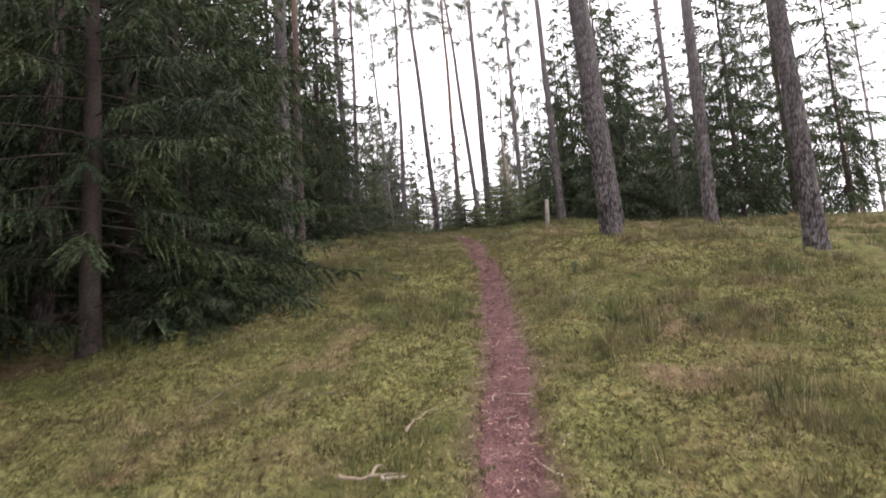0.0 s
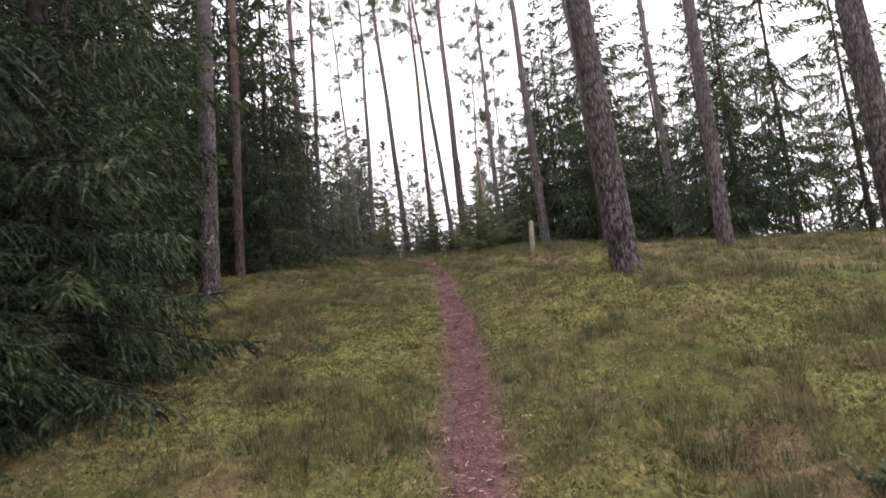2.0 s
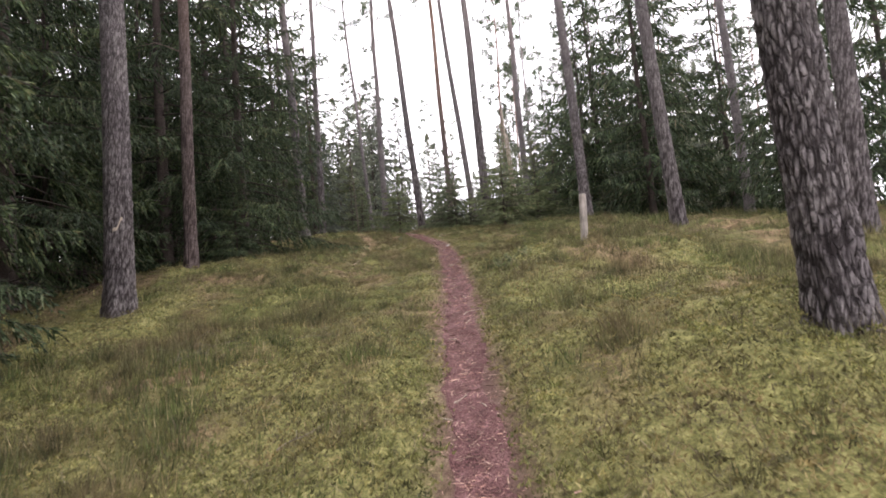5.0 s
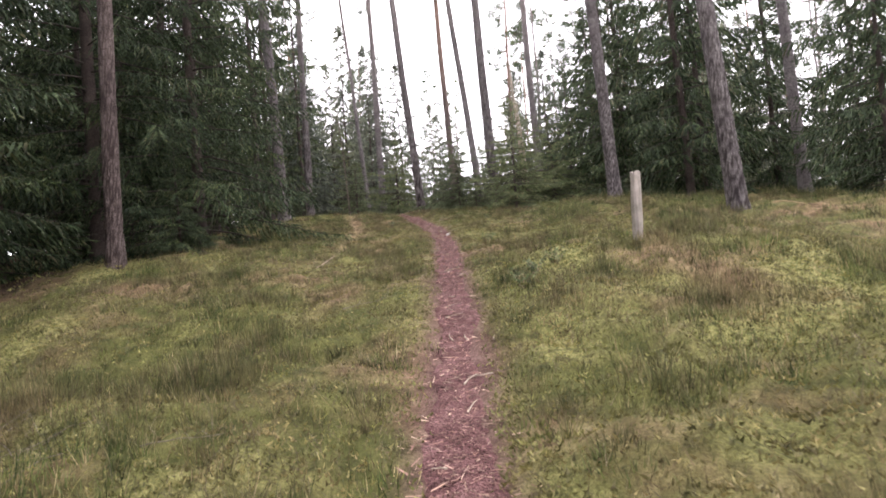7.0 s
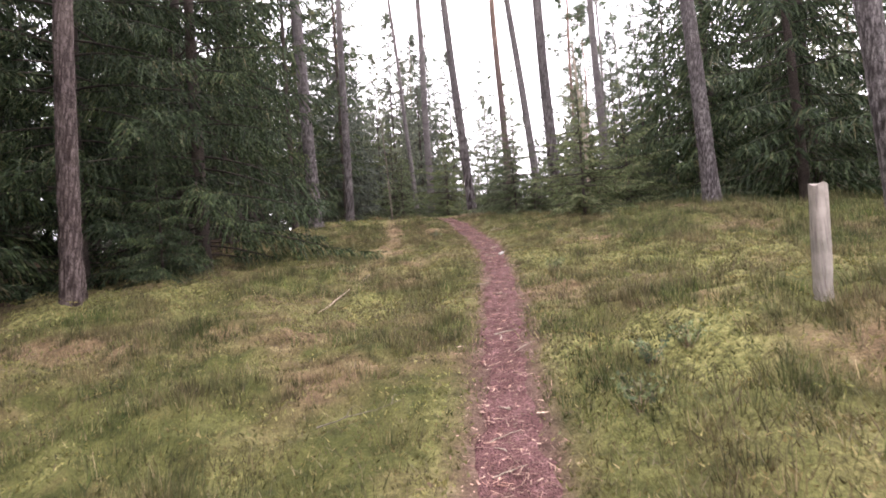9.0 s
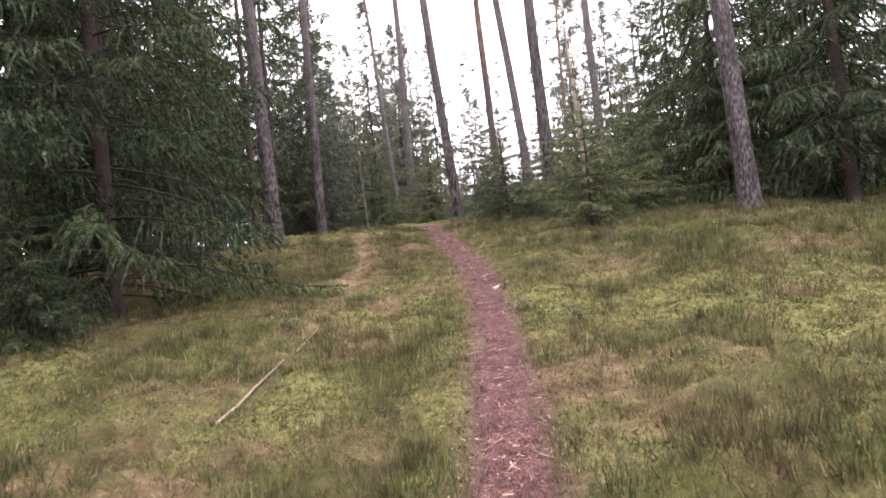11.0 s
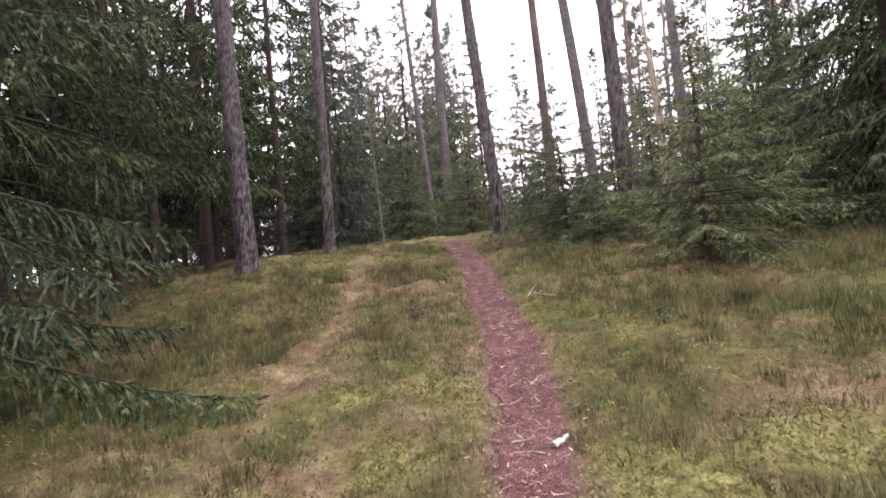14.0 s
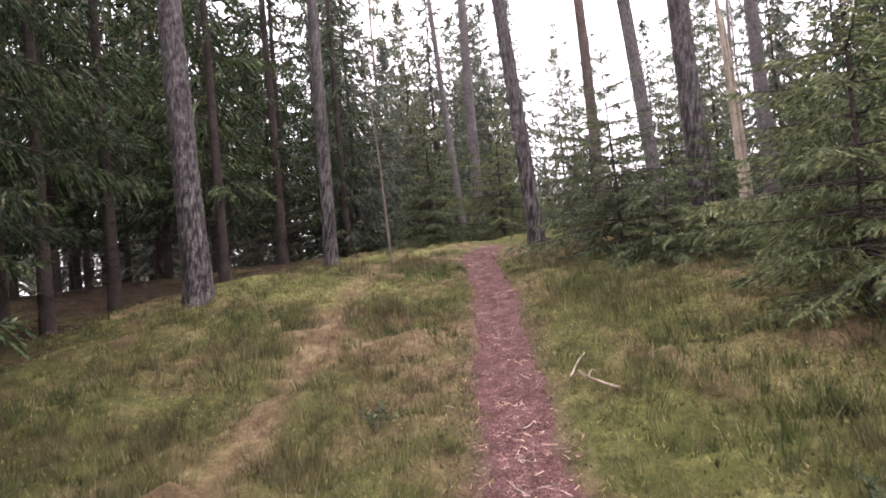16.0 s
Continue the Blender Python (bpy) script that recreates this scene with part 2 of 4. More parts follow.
# ---- the lie of the land ----
KY = np.array([-300.0, -40.0, -2.0, 6.0, 12.0, 18.0, 24.0, 30.0, 34.0, 38.0, 46.0, 60.0, 400.0])
KZ = np.array([-14.0, -5.5, -0.48, 1.40, 2.77, 3.98, 5.0, 6.02, 6.48, 6.68, 6.85, 6.7, 4.0])
TRAIL_Y = np.array([-4.0, 1.5, 2.9, 3.6, 4.9, 6.5, 9.5, 11.9, 13.8, 16.5, 18.5, 20.0, 22.0, 23.2, 25.0, 26.3, 27.9, 29.6, 31.0, 34.0])
TRAIL_X = np.array([0.0, 0.20, 0.30, 0.35, 0.50, 0.62, 0.83, 0.85, 0.90, 0.90, 0.90, 0.87, 0.72, 0.57, 0.25, 0.03, -0.2, -0.68, -0.95, -0.95])
MOUNDS = [(3.0, 10.1, 0.38, 1.6), (5.2, 24.0, 0.2, 2.0), (-4.4, 18.5, 0.28, 2.5), (3.0, 15.9, 0.34, 1.6), (-4.0, 27.3, 0.3, 2.5), (6.0, 9.3, 0.12, 2.0), (2.9, 25.4, 0.1, 1.5)]


def hash2(i, j, seed):
    h = np.sin(i * 127.1 + j * 311.7 + seed * 74.7) * 43758.5453
    return h - np.floor(h)


def value_noise(x, y, seed=0):
    i, j = np.floor(x), np.floor(y)
    u, v = x - i, y - j
    u, v = u * u * (3 - 2 * u), v * v * (3 - 2 * v)
    return (hash2(i, j, seed) * (1 - u) + hash2(i + 1, j, seed) * u) * (1 - v) + (hash2(i, j + 1, seed) * (1 - u) + hash2(i + 1, j + 1, seed) * u) * v


def trail_x(y):
    return sum(np.interp(y + d, TRAIL_Y, TRAIL_X) for d in (-0.8, -0.4, 0.0, 0.4, 0.8)) / 5


def trail_gap(x, y):
    """How far a place lies from the middle of the trail."""
    return np.where(y < 33.5, np.abs(x - trail_x(y)), 9.0)


def rut_gap(x, y):
    """How far a place lies from the old wheel rut beside the trail."""
    rx = np.interp(y, [17.0, 20.0, 23.8, 25.9, 28.8, 33.0], [-0.95, -1.0, -1.24, -1.65, -2.2, -2.9])
    return np.where((y > 17) & (y < 33), np.abs(x - rx) + 0.06 * np.clip(23.5 - y, 0, 5) + 0.25 * np.clip(value_noise(x * 2.3, y * 2.3, 17) - 0.45, 0, 1), 9.0)


def bare_spot(x, y):
    """1 where the crest of the trail is worn bare."""
    return np.exp(-((x - 0.1) ** 2 / 1.3 + (y - 31.2) ** 2 / 1.6))


def lie(x, y):
    x, y = np.asarray(x, float), np.asarray(y, float)
    z = sum(np.interp(y + d, KY, KZ) for d in (-2.0, -1.0, 0.0, 1.0, 2.0)) / 5
    cross = np.interp(y, [0, 15, 30, 60], [0.013, 0.02, 0.0, 0.0])
    z = z + np.clip(x, -20, 20) * cross - 0.025 * np.clip(-x - 3.2, 0, 14) - 0.03 * np.clip(x - 4.5, 0, 12)
    for mx, my, h, r in MOUNDS:
        z = z + h * np.exp(-((x - mx) ** 2 + (y - my) ** 2) / (r * r))
    g = trail_gap(x, y)
    rough = np.clip((g - 0.15) / 0.6, 0, 1)
    z = z + rough * (0.16 * (value_noise(x * 0.45, y * 0.45, 3) - 0.5) + 0.12 * (value_noise(x * 1.7, y * 1.7, 5) - 0.5) + 0.14 * (value_noise(x * 4.3, y * 4.3, 7) - 0.5) + 0.03 * (value_noise(x * 11, y * 11, 8) - 0.5))
    z = z - 0.05 * np.exp(-(g / 0.27) ** 4) - 0.05 * np.exp(-(rut_gap(x, y) / 0.2) ** 2)
    return z


def at(x, y):
    return float(lie(x, y))


def mossy(x, y):
    """1 where moss cushions show, 0 where grass and heather hide them."""
    return np.clip((value_noise(x * 0.55 + 3, y * 0.55, 51) * 0.45 + value_noise(x * 1.9, y * 1.9, 52) * 0.55 - np.interp(y, [0, 12, 18, 30], [0.37, 0.4, 0.54, 0.6])) * 5, 0, 1) * np.clip((7.0 - x) / 2.5, 0, 1)


# ---- meshes ----
def mesh_of(name, verts, faces, mat, smooth=False, attr=None):
    """A mesh from arrays of corners and of equal-sided faces."""
    verts, faces = np.asarray(verts, np.float32), np.asarray(faces, np.int32)
    k = faces.shape[1]
    me = bpy.data.meshes.new(name)
    me.vertices.add(len(verts))
    me.vertices.foreach_set("co", verts.ravel())
    me.loops.add(faces.size)
    me.loops.foreach_set("vertex_index", faces.ravel())
    me.polygons.add(len(faces))
    me.polygons.foreach_set("loop_start", np.arange(0, faces.size, k, dtype=np.int32))
    me.polygons.foreach_set("use_smooth", np.full(len(faces), smooth))
    if attr:
        a = me.attributes.new(attr[0], "FLOAT", "POINT")
        a.data.foreach_set("value", np.asarray(attr[1], np.float32).ravel())
    me.materials.append(mat)
    me.update(calc_edges=True)
    return me


def grid_faces(rows, cols, closed=False):
    """Quads of a grid of corners, row by row; closed joins the last column to the first."""
    r, c = np.meshgrid(np.arange(rows - 1), np.arange(cols if closed else cols - 1), indexing="ij")
    c2 = (c + 1) % cols
    return np.stack([r * cols + c, r * cols + c2, (r + 1) * cols + c2, (r + 1) * cols + c], -1).reshape(-1, 4)


def tube(points, radii, sides=6):
    """Corners and quads of a tube along points."""
    p, r = np.asarray(points, float), np.asarray(radii, float)
    t = np.gradient(p, axis=0)
    t /= np.linalg.norm(t, axis=1)[:, None] + 1e-9
    up = np.where(np.abs(t[:, 2:3]) > 0.8, np.array([[1.0, 0, 0]]), np.array([[0, 0, 1.0]]))
    a = np.cross(t, up)
    a /= np.linalg.norm(a, axis=1)[:, None] + 1e-9
    b = np.cross(t, a)
    th = np.linspace(0, 2 * np.pi, sides, endpoint=False)
    ring = a[:, None] * np.cos(th)[None, :, None] + b[:, None] * np.sin(th)[None, :, None]
    v = p[:, None] + ring * r[:, None, None]
    return v.reshape(-1, 3), grid_faces(len(p), sides, True)


def joined(pieces):
    """Several (corners, faces) as one."""
    vs, fs, n = [], [], 0
    for v, f in pieces:
        vs.append(v)
        fs.append(np.asarray(f) + n)
        n += len(v)
    return np.concatenate(vs), np.concatenate(fs)


def part(name, me, parent, label=""):
    ob = new(name, me)
    ob.parent = parent
    if label:
        tagged(ob, label)
    return ob


def thing(name, x, y, label, category, group="", turn=0.0, z=None):
    ob = new(name)
    ob.empty_display_size = 0.2
    ob.matrix_basis = pose(x, y, at(x, y) if z is None else z, 0, 0, turn)
    return tagged(ob, label, category, group)


def slivers(base, way, length, width, rng):
    """One thin triangle for each base point, along way."""
    side = np.cross(way, rng.normal(size=way.shape))
    side /= np.linalg.norm(side, axis=1)[:, None] + 1e-9
    w = (width * 0.5)[:, None] * side
    v = np.stack([base - w, base + w, base + way * length[:, None]], 1).reshape(-1, 3)
    return v, np.arange(len(v)).reshape(-1, 3)


# ---- ground and trail ----
def build_ground():
    fine_x, fine_y = np.arange(-5, 6.51, 0.1), np.arange(0, 32.01, 0.1)
    left = -5 - np.geomspace(0.15, 390, 56)
    right = 6.5 + np.geomspace(0.15, 390, 56)
    back = 0 - np.geomspace(0.15, 290, 44)
    front = 32 + np.geomspace(0.15, 360, 56)
    xs = np.concatenate([left[::-1], fine_x, right])
    ys = np.concatenate([back[::-1], fine_y, front])
    gx, gy = np.meshgrid(xs, ys)
    v = np.stack([gx, gy, lie(gx, gy)], -1).reshape(-1, 3)
    x, y = v[:, 0], v[:, 1]
    lit = np.exp(-(rut_gap(x, y) / 0.22) ** 2)
    needles = np.clip((-x - 4.2) / 1.4, 0, 1) * np.clip((value_noise(x * 0.7, y * 0.7, 11) - 0.15) * 3, 0, 1)
    lit = np.maximum(lit, 0.9 * bare_spot(x, y))
    lit = np.clip(lit + 0.35 * (value_noise(x * 4, y * 4, 13) - 0.5), 0, 1)
    me = mesh_of("ground", v, grid_faces(len(ys), len(xs)), SOIL, True, ("litter", lit))
    trod = me.attributes.new("trodden", "FLOAT", "POINT")
    trod.data.foreach_set("value", np.exp(-(trail_gap(x, y) / 0.27) ** 4).astype(np.float32))
    brown = me.attributes.new("needle_floor", "FLOAT", "POINT")
    brown.data.foreach_set("value", needles.astype(np.float32))
    cover = me.attributes.new("moss_cover", "FLOAT", "POINT")
    cover.data.foreach_set("value", (mossy(x, y) * 0.9).astype(np.float32))
    tagged(new("ground", me), "mossy forest floor with brown litter, rising gently uphill", "ground", kind="structure")


def build_trail():
    ys = np.arange(-4, 33.0, 0.06)
    us = np.linspace(-1, 1, 13)
    mid = trail_x(ys)
    half_l = 0.2 + 0.07 * (value_noise(ys * 1.1, ys * 0, 21) - 0.5) + 0.09 * (value_noise(ys * 4, ys * 0, 22) - 0.5) + 0.06 * (value_noise(ys * 13, ys * 0, 27) - 0.5)
    half_r = 0.2 + 0.07 * (value_noise(ys * 1.3, ys * 0, 23) - 0.5) + 0.09 * (value_noise(ys * 4, ys * 0, 24) - 0.5) + 0.06 * (value_noise(ys * 13, ys * 0, 28) - 0.5)
    grow = np.interp(ys, [0, 4, 8, 20, 24, 30], [-0.02, -0.03, -0.045, -0.03, 0.05, 0.1])
    half_l, half_r = half_l + grow, half_r + grow
    off = np.where(us[None] < 0, us[None] * half_l[:, None], us[None] * half_r[:, None])
    gx = mid[:, None] + off
    gy = np.repeat(ys[:, None], len(us), 1)
    z = lie(gx, gy) + 0.014 + 0.014 * (value_noise(gx * 22, gy * 22, 25) - 0.5) + 0.01 * (value_noise(gx * 9, gy * 9, 26) - 0.5)
    z = np.where(np.abs(us)[None] > 0.95, lie(gx, gy) - 0.03, z)
    v = np.stack([gx, gy, z], -1).reshape(-1, 3)
    me = mesh_of("footpath", v, grid_faces(len(ys), len(us)), MULCH, True)
    tagged(new("footpath", me), "narrow trodden footpath of reddish brown needles and bark", "path", kind="structure")


build_ground()
build_trail()


# ---- trees ----
def trunk_mesh(name, height, radius, mat, seed, lean=(0.0, 0.0), bow=0.0, sides=20, rows=60, plates=0.0, top=0.25, flare=0.2):
    """A tapered stem from below the ground up; plates gives the depth of its bark."""
    rng = np.random.default_rng(seed)
    low = np.linspace(-0.35, min(6.5, height), int(rows * 0.75))
    z = np.concatenate([low, np.linspace(min(6.5, height), height, rows - len(low) + 1)[1:]])
    s = np.clip(z / height, 0, 1)
    r = radius * (1 - (1 - top) * s ** 0.9) * (1 + flare * np.exp(-np.clip(z, 0, 9) / 0.28))
    ph = rng.uniform(0, 6.28, 4)
    cx = np.tan(radians(lean[0])) * z + bow * np.sin(s * 3.1) + 0.05 * (np.sin(z * 0.9 + ph[0]) - np.sin(ph[0])) * s
    cy = np.tan(radians(lean[1])) * z + 0.05 * (np.sin(z * 0.8 + ph[1]) - np.sin(ph[1])) * s
    th = np.linspace(0, 2 * np.pi, sides, endpoint=False)
    T2, Z2 = np.meshgrid(th, z)
    R2 = np.repeat(r[:, None], sides, 1) * (1 + 0.03 * np.sin(3 * T2 + ph[2]) + 0.1 * np.exp(-np.clip(Z2, 0, 9) / 0.25) * np.sin(5 * T2 + ph[3]))
    cut = np.zeros_like(T2)
    if plates:
        per = max(8, round(2 * np.pi * radius / 0.038))
        u, w = T2 / (2 * np.pi) * per, Z2 / 0.16
        w = w + 1.1 * (value_noise(u * 0.7, w * 0.5, seed + 3) - 0.5)
        u = u + 0.9 * (value_noise(u * 0.5, w * 0.9, seed) - 0.5) + 0.5 * (value_noise(u * 1.5, w * 2.6, seed + 1) - 0.5)
        f1, f2 = np.full(u.shape, 9.0), np.full(u.shape, 9.0)
        for di in (-1, 0, 1):
            for dj in (-1, 0, 1):
                i, j = np.floor(u) + di, np.floor(w) + dj
                iw = np.mod(i, per)
                d = np.hypot(i + 0.1 + 0.8 * hash2(iw, j, seed) - u, (j + 0.1 + 0.8 * hash2(iw, j, seed + 5)) - w)
                f2 = np.where(d < f1, f1, np.minimum(f2, d))
                f1 = np.minimum(f1, d)
        edge = np.clip((f2 - f1) / np.clip(0.16 + 0.5 * value_noise(u * 0.8, w * 0.8, seed + 7), 0.18, 0.55), 0, 1)
        cut = np.clip(1.35 * (1 - edge), 0, 1)
        fade = np.clip(1.15 - Z2 / 9, 0.2, 1)
        R2 = R2 - plates * cut * fade + plates * 0.45 * (value_noise(u * 2.7, w * 4, seed + 9) - 0.5)
        cut = cut * fade
    v = np.stack([cx[:, None] + R2 * np.cos(T2), cy[:, None] + R2 * np.sin(T2), Z2], -1).reshape(-1, 3)
    me = mesh_of(name, v, grid_faces(len(z), sides, True), mat, True, ("furrow", cut))

    def axis(h):
        return np.array([np.interp(h, z, cx), np.interp(h, z, cy), h])
    return me, axis, (lambda h: float(np.interp(h, z, r)))


def sprigs(base, way, length, width, rng):
    """Short needle-clad twigs: one narrow rhomb for each base point."""
    side = np.cross(way, rng.normal(size=way.shape))
    side /= np.linalg.norm(side, axis=1)[:, None] + 1e-9
    w, m = side * (width * 0.5)[:, None], base + way * (length * 0.45)[:, None]
    v = np.stack([base, m - w, base + way * length[:, None], m + w], 1).reshape(-1, 3)
    f = np.array([[0, 1, 2], [0, 2, 3]])
    return v, (np.arange(len(base))[:, None, None] * 4 + f[None]).reshape(-1, 3)


def shoots(start, way, length, bend, breadth, rng):
    """Needle-clad shoots: each a bent spindle that narrows to both ends."""
    side = np.cross(way, rng.normal(size=way.shape))
    side /= np.linalg.norm(side, axis=1)[:, None] + 1e-9

    def along(u):
        p = start + way * (length * u)[:, None]
        p[:, 2] -= bend * u * u * length
        return p
    w = side * (breadth * 0.5)[:, None]
    a, b = along(0.3), along(0.72)
    v = np.stack([along(0.0), a - w, a + w, b - w * 0.85, b + w * 0.85, along(1.0)], 1).reshape(-1, 3)
    f = np.array([[0, 1, 2], [1, 3, 2], [2, 3, 4], [3, 5, 4]])
    return v, (np.arange(len(start))[:, None, None] * 6 + f[None]).reshape(-1, 3)


def needle_arm(origin, az, length, rise, sag, twig, rng, bare=0.25, hang=0.8, spread=0.28, knots=9, sides=4):
    """One bough: its limb, and drooping side shoots clad in needles.
    twig: gap between shoots, breadth of a shoot, two crossed or one, gap between its twigs, their length, width and splay."""
    gap, breadth, crossed, step, long, wide, splay = twig
    s = np.linspace(0, 1, knots)
    out = np.array([np.cos(az), np.sin(az), 0.0])
    wig = rng.normal(0, 0.04) * length
    side = np.array([-out[1], out[0], 0.0])
    pts = origin + out * (s * length)[:, None] + side * (wig * np.sin(s * 3))[:, None]
    pts[:, 2] += length * (rise * s - sag * s ** 2 + 0.5 * sag * s ** 4)
    tan = np.gradient(pts, axis=0)
    tan /= np.linalg.norm(tan, axis=1)[:, None]
    n = max(6, int(length * (1 - bare) / gap))
    sk = bare + (1 - bare) * (np.arange(n) + rng.uniform(0, 1, n)) / n
    end = max(3, n // 7)
    sgn = np.where(np.arange(n) % 2 == 0, 1.0, -1.0)
    down = np.array([0, 0, -1.0])
    tk = np.stack([np.interp(sk, s, tan[:, k]) for k in range(3)], 1)
    way = tk * rng.uniform(0.45, 0.95, n)[:, None] + side * (sgn * rng.uniform(0.45, 1.0, n))[:, None] + down * (hang * rng.uniform(0.25, 1.3, n))[:, None]
    lt = np.clip(length * spread * (1.2 - sk) ** 0.7, 0.07, 0.52) * rng.uniform(0.55, 1.15, n)
    # the limb's own last length is clad as well
    se = bare + (1 - bare) * np.linspace(0.25, 0.96, end)
    sk, lt = np.concatenate([sk, se]), np.concatenate([lt, np.full(end, length * (1 - bare) * 0.75 / end)])
    way = np.concatenate([way, np.stack([np.interp(se, s, tan[:, k]) for k in range(3)], 1)])
    way /= np.linalg.norm(way, axis=1)[:, None]
    start = np.stack([np.interp(sk, s, pts[:, k]) for k in range(3)], 1)
    m = np.maximum(2, (lt / step).astype(int))
    idx = np.repeat(np.arange(len(sk)), m)
    u = rng.uniform(0, 1, len(idx))
    droop = np.where(idx < n, 0.4 * hang, 0.0)
    base = start[idx] + way[idx] * (u * lt[idx])[:, None]
    base[:, 2] -= droop * u ** 2 * lt[idx]
    nway = way[idx] + down * (droop * 1.6 * u)[:, None] + rng.normal(0, splay, (len(idx), 3))
    nway /= np.linalg.norm(nway, axis=1)[:, None]
    size = long * rng.uniform(0.6, 1.25, len(idx)) * np.clip(1.25 - 0.5 * u, 0.5, 1.2)
    leaves = [sprigs(base, nway, size, wide * rng.uniform(0.7, 1.3, len(idx)), rng)]
    bend = np.where(np.arange(len(sk)) < n, 0.4 * hang, 0.0)
    for _ in range(crossed):
        leaves.append(shoots(start, way, lt * 1.1, bend, breadth * rng.uniform(0.75, 1.25, len(sk)), rng))
    leaves = joined(leaves)
    limb = tube(pts, (0.006 + 0.006 * length) * (1.05 - s), sides)
    return limb, leaves


def bough_meshes(wood, green, wood_mat, green_mat):
    """The limb of a bough and the needles on it."""
    return mesh_of("bough", wood[0], wood[1], wood_mat, True), mesh_of("foliage", green[0], green[1], green_mat)


def add_bough(meshes, parent):
    limb = part("bough", meshes[0], parent)
    tagged(part("foliage", meshes[1], limb), kind="stuff")


def dead_arm(origin, az, length, rng, drop=0.3):
    s = np.linspace(0, 1, 4)
    out = np.array([np.cos(az), np.sin(az), 0.0])
    p = origin + out * (s * length)[:, None] + rng.normal(0, 0.04, (4, 3)) * (s * length)[:, None]
    p[:, 2] += length * (0.1 * s - drop * s ** 2)
    pieces = [tube(p, (0.004 + 0.006 * length) * (1.05 - s), 3)]
    for _ in range(int(2 + length * 3)):
        k = rng.uniform(0.25, 1)
        b = np.array([np.interp(k, s, p[:, c]) for c in range(3)])
        d = out * rng.uniform(0.1, 0.5) + rng.normal(0, 0.4, 3) + np.array([0, 0, -0.25])
        pieces.append(tube(b + d * (np.array([0, 1.0]) * rng.uniform(0.12, 0.45))[:, None], np.array([0.005, 0.002]), 3))
    return joined(pieces)


FINE = (0.034, 0.019, 1, 0.0225, 0.09, 0.021, 0.32)
COARSE = (0.05, 0.042, 1, 0.068, 0.15, 0.037, 0.24)
FAR = (0.08, 0.075, 1, 0.17, 0.26, 0.065, 0.22)


def spruce_meshes(seed, height, reach, first, boughs, twig, radius, bare=0.25, dead=0, lean=(0, 0), sides=12, peak=0.28, split=False, green=NEEDLES, hang=0.85, whorl=0.0, fine_to=99.0, ragged=0.2):
    """Stem, limbs and needles of one spruce. peak: the height at which it is widest; whorl: the gap between rings of boughs."""
    rng = np.random.default_rng(seed)
    stem, axis, girth = trunk_mesh("trunk", height, radius, SPRUCE_BARK, seed, lean, 0, sides if split else 7, 34 if split else 12, 0, 0.05, 0.3)
    limbs, leaves = [], []
    hs = first + (height - first) * ((np.arange(boughs) + rng.uniform(0, 1, boughs)) / boughs) ** 1.3
    if whorl:
        hs = np.clip(np.round(hs / whorl) * whorl + rng.normal(0, 0.025, boughs), first, height - 0.05)
    for i, h in enumerate(hs):
        k = h / height
        wide = reach * np.interp(k, [0, peak, 1], [0.85, 1.0, 0.05]) * rng.uniform(1 - 1.6 * ragged, 1 + 0.6 * ragged)
        rise = np.interp(k, [0, 0.4, 1], [-0.1, 0.06, 0.6]) + rng.normal(0, 0.07)
        sag = np.interp(k, [0, 1], [0.4, 0.1]) * min(1.0, hang + 0.25)
        lb, lf = needle_arm(axis(h), i * 2.399 + rng.normal(0, 0.35), max(0.12, wide), rise, sag, twig if h < min(fine_to, 8.5) else COARSE if h < 8.5 else FAR, rng, bare * np.interp(k, [0, 0.7, 1], [1.3, 0.8, 0.1]), hang, knots=9 if split else 3, sides=4 if split else 3)
        limbs.append(lb)
        leaves.append(lf)
    tip = axis(height)
    n = 60
    base = np.repeat(tip[None], n, 0) - np.stack([np.zeros(n), np.zeros(n), rng.uniform(0, 0.05 * height, n)], 1)
    w = rng.normal(0, 0.5, (n, 3)) + np.array([0, 0, 0.8])
    leaves.append(slivers(base, w / np.linalg.norm(w, axis=1)[:, None], np.full(n, twig[4] * 1.3), np.full(n, twig[5]), rng))
    arms = [bough_meshes(lb, lf, TWIG, green) for lb, lf in zip(limbs, leaves)] if split else []
    if split:
        limbs, leaves = [], leaves[-1:]
    for _ in range(dead):
        h = rng.uniform(0.4, max(first, 1.5))
        limbs.append(dead_arm(axis(h), rng.uniform(0, 6.28), rng.uniform(0.5, 1.9) * min(1.0, reach / 1.8), rng))
    lv, lf = joined(leaves)
    bv, bf = joined(limbs)
    return stem, mesh_of("limbs", bv, bf, TWIG, True), mesh_of("needles", lv, lf, green), arms


def spruce(meshes, x, y, label, group, turn=0.0, scale=1.0):
    ob = thing("spruce_tree", x, y, label, "spruce tree", group, turn)
    ob.scale = (scale, scale, scale)
    part("trunk", meshes[0], ob)
    tagged(part("branchwork", meshes[1], ob, "thin bare brown limbs"), kind="stuff")
    if meshes[3]:
        for me in meshes[3]:
            add_bough(me, ob)
        part("leader", meshes[2], ob)
    else:
        part("crown", meshes[2], ob, "dense dark green drooping needles")
    return ob


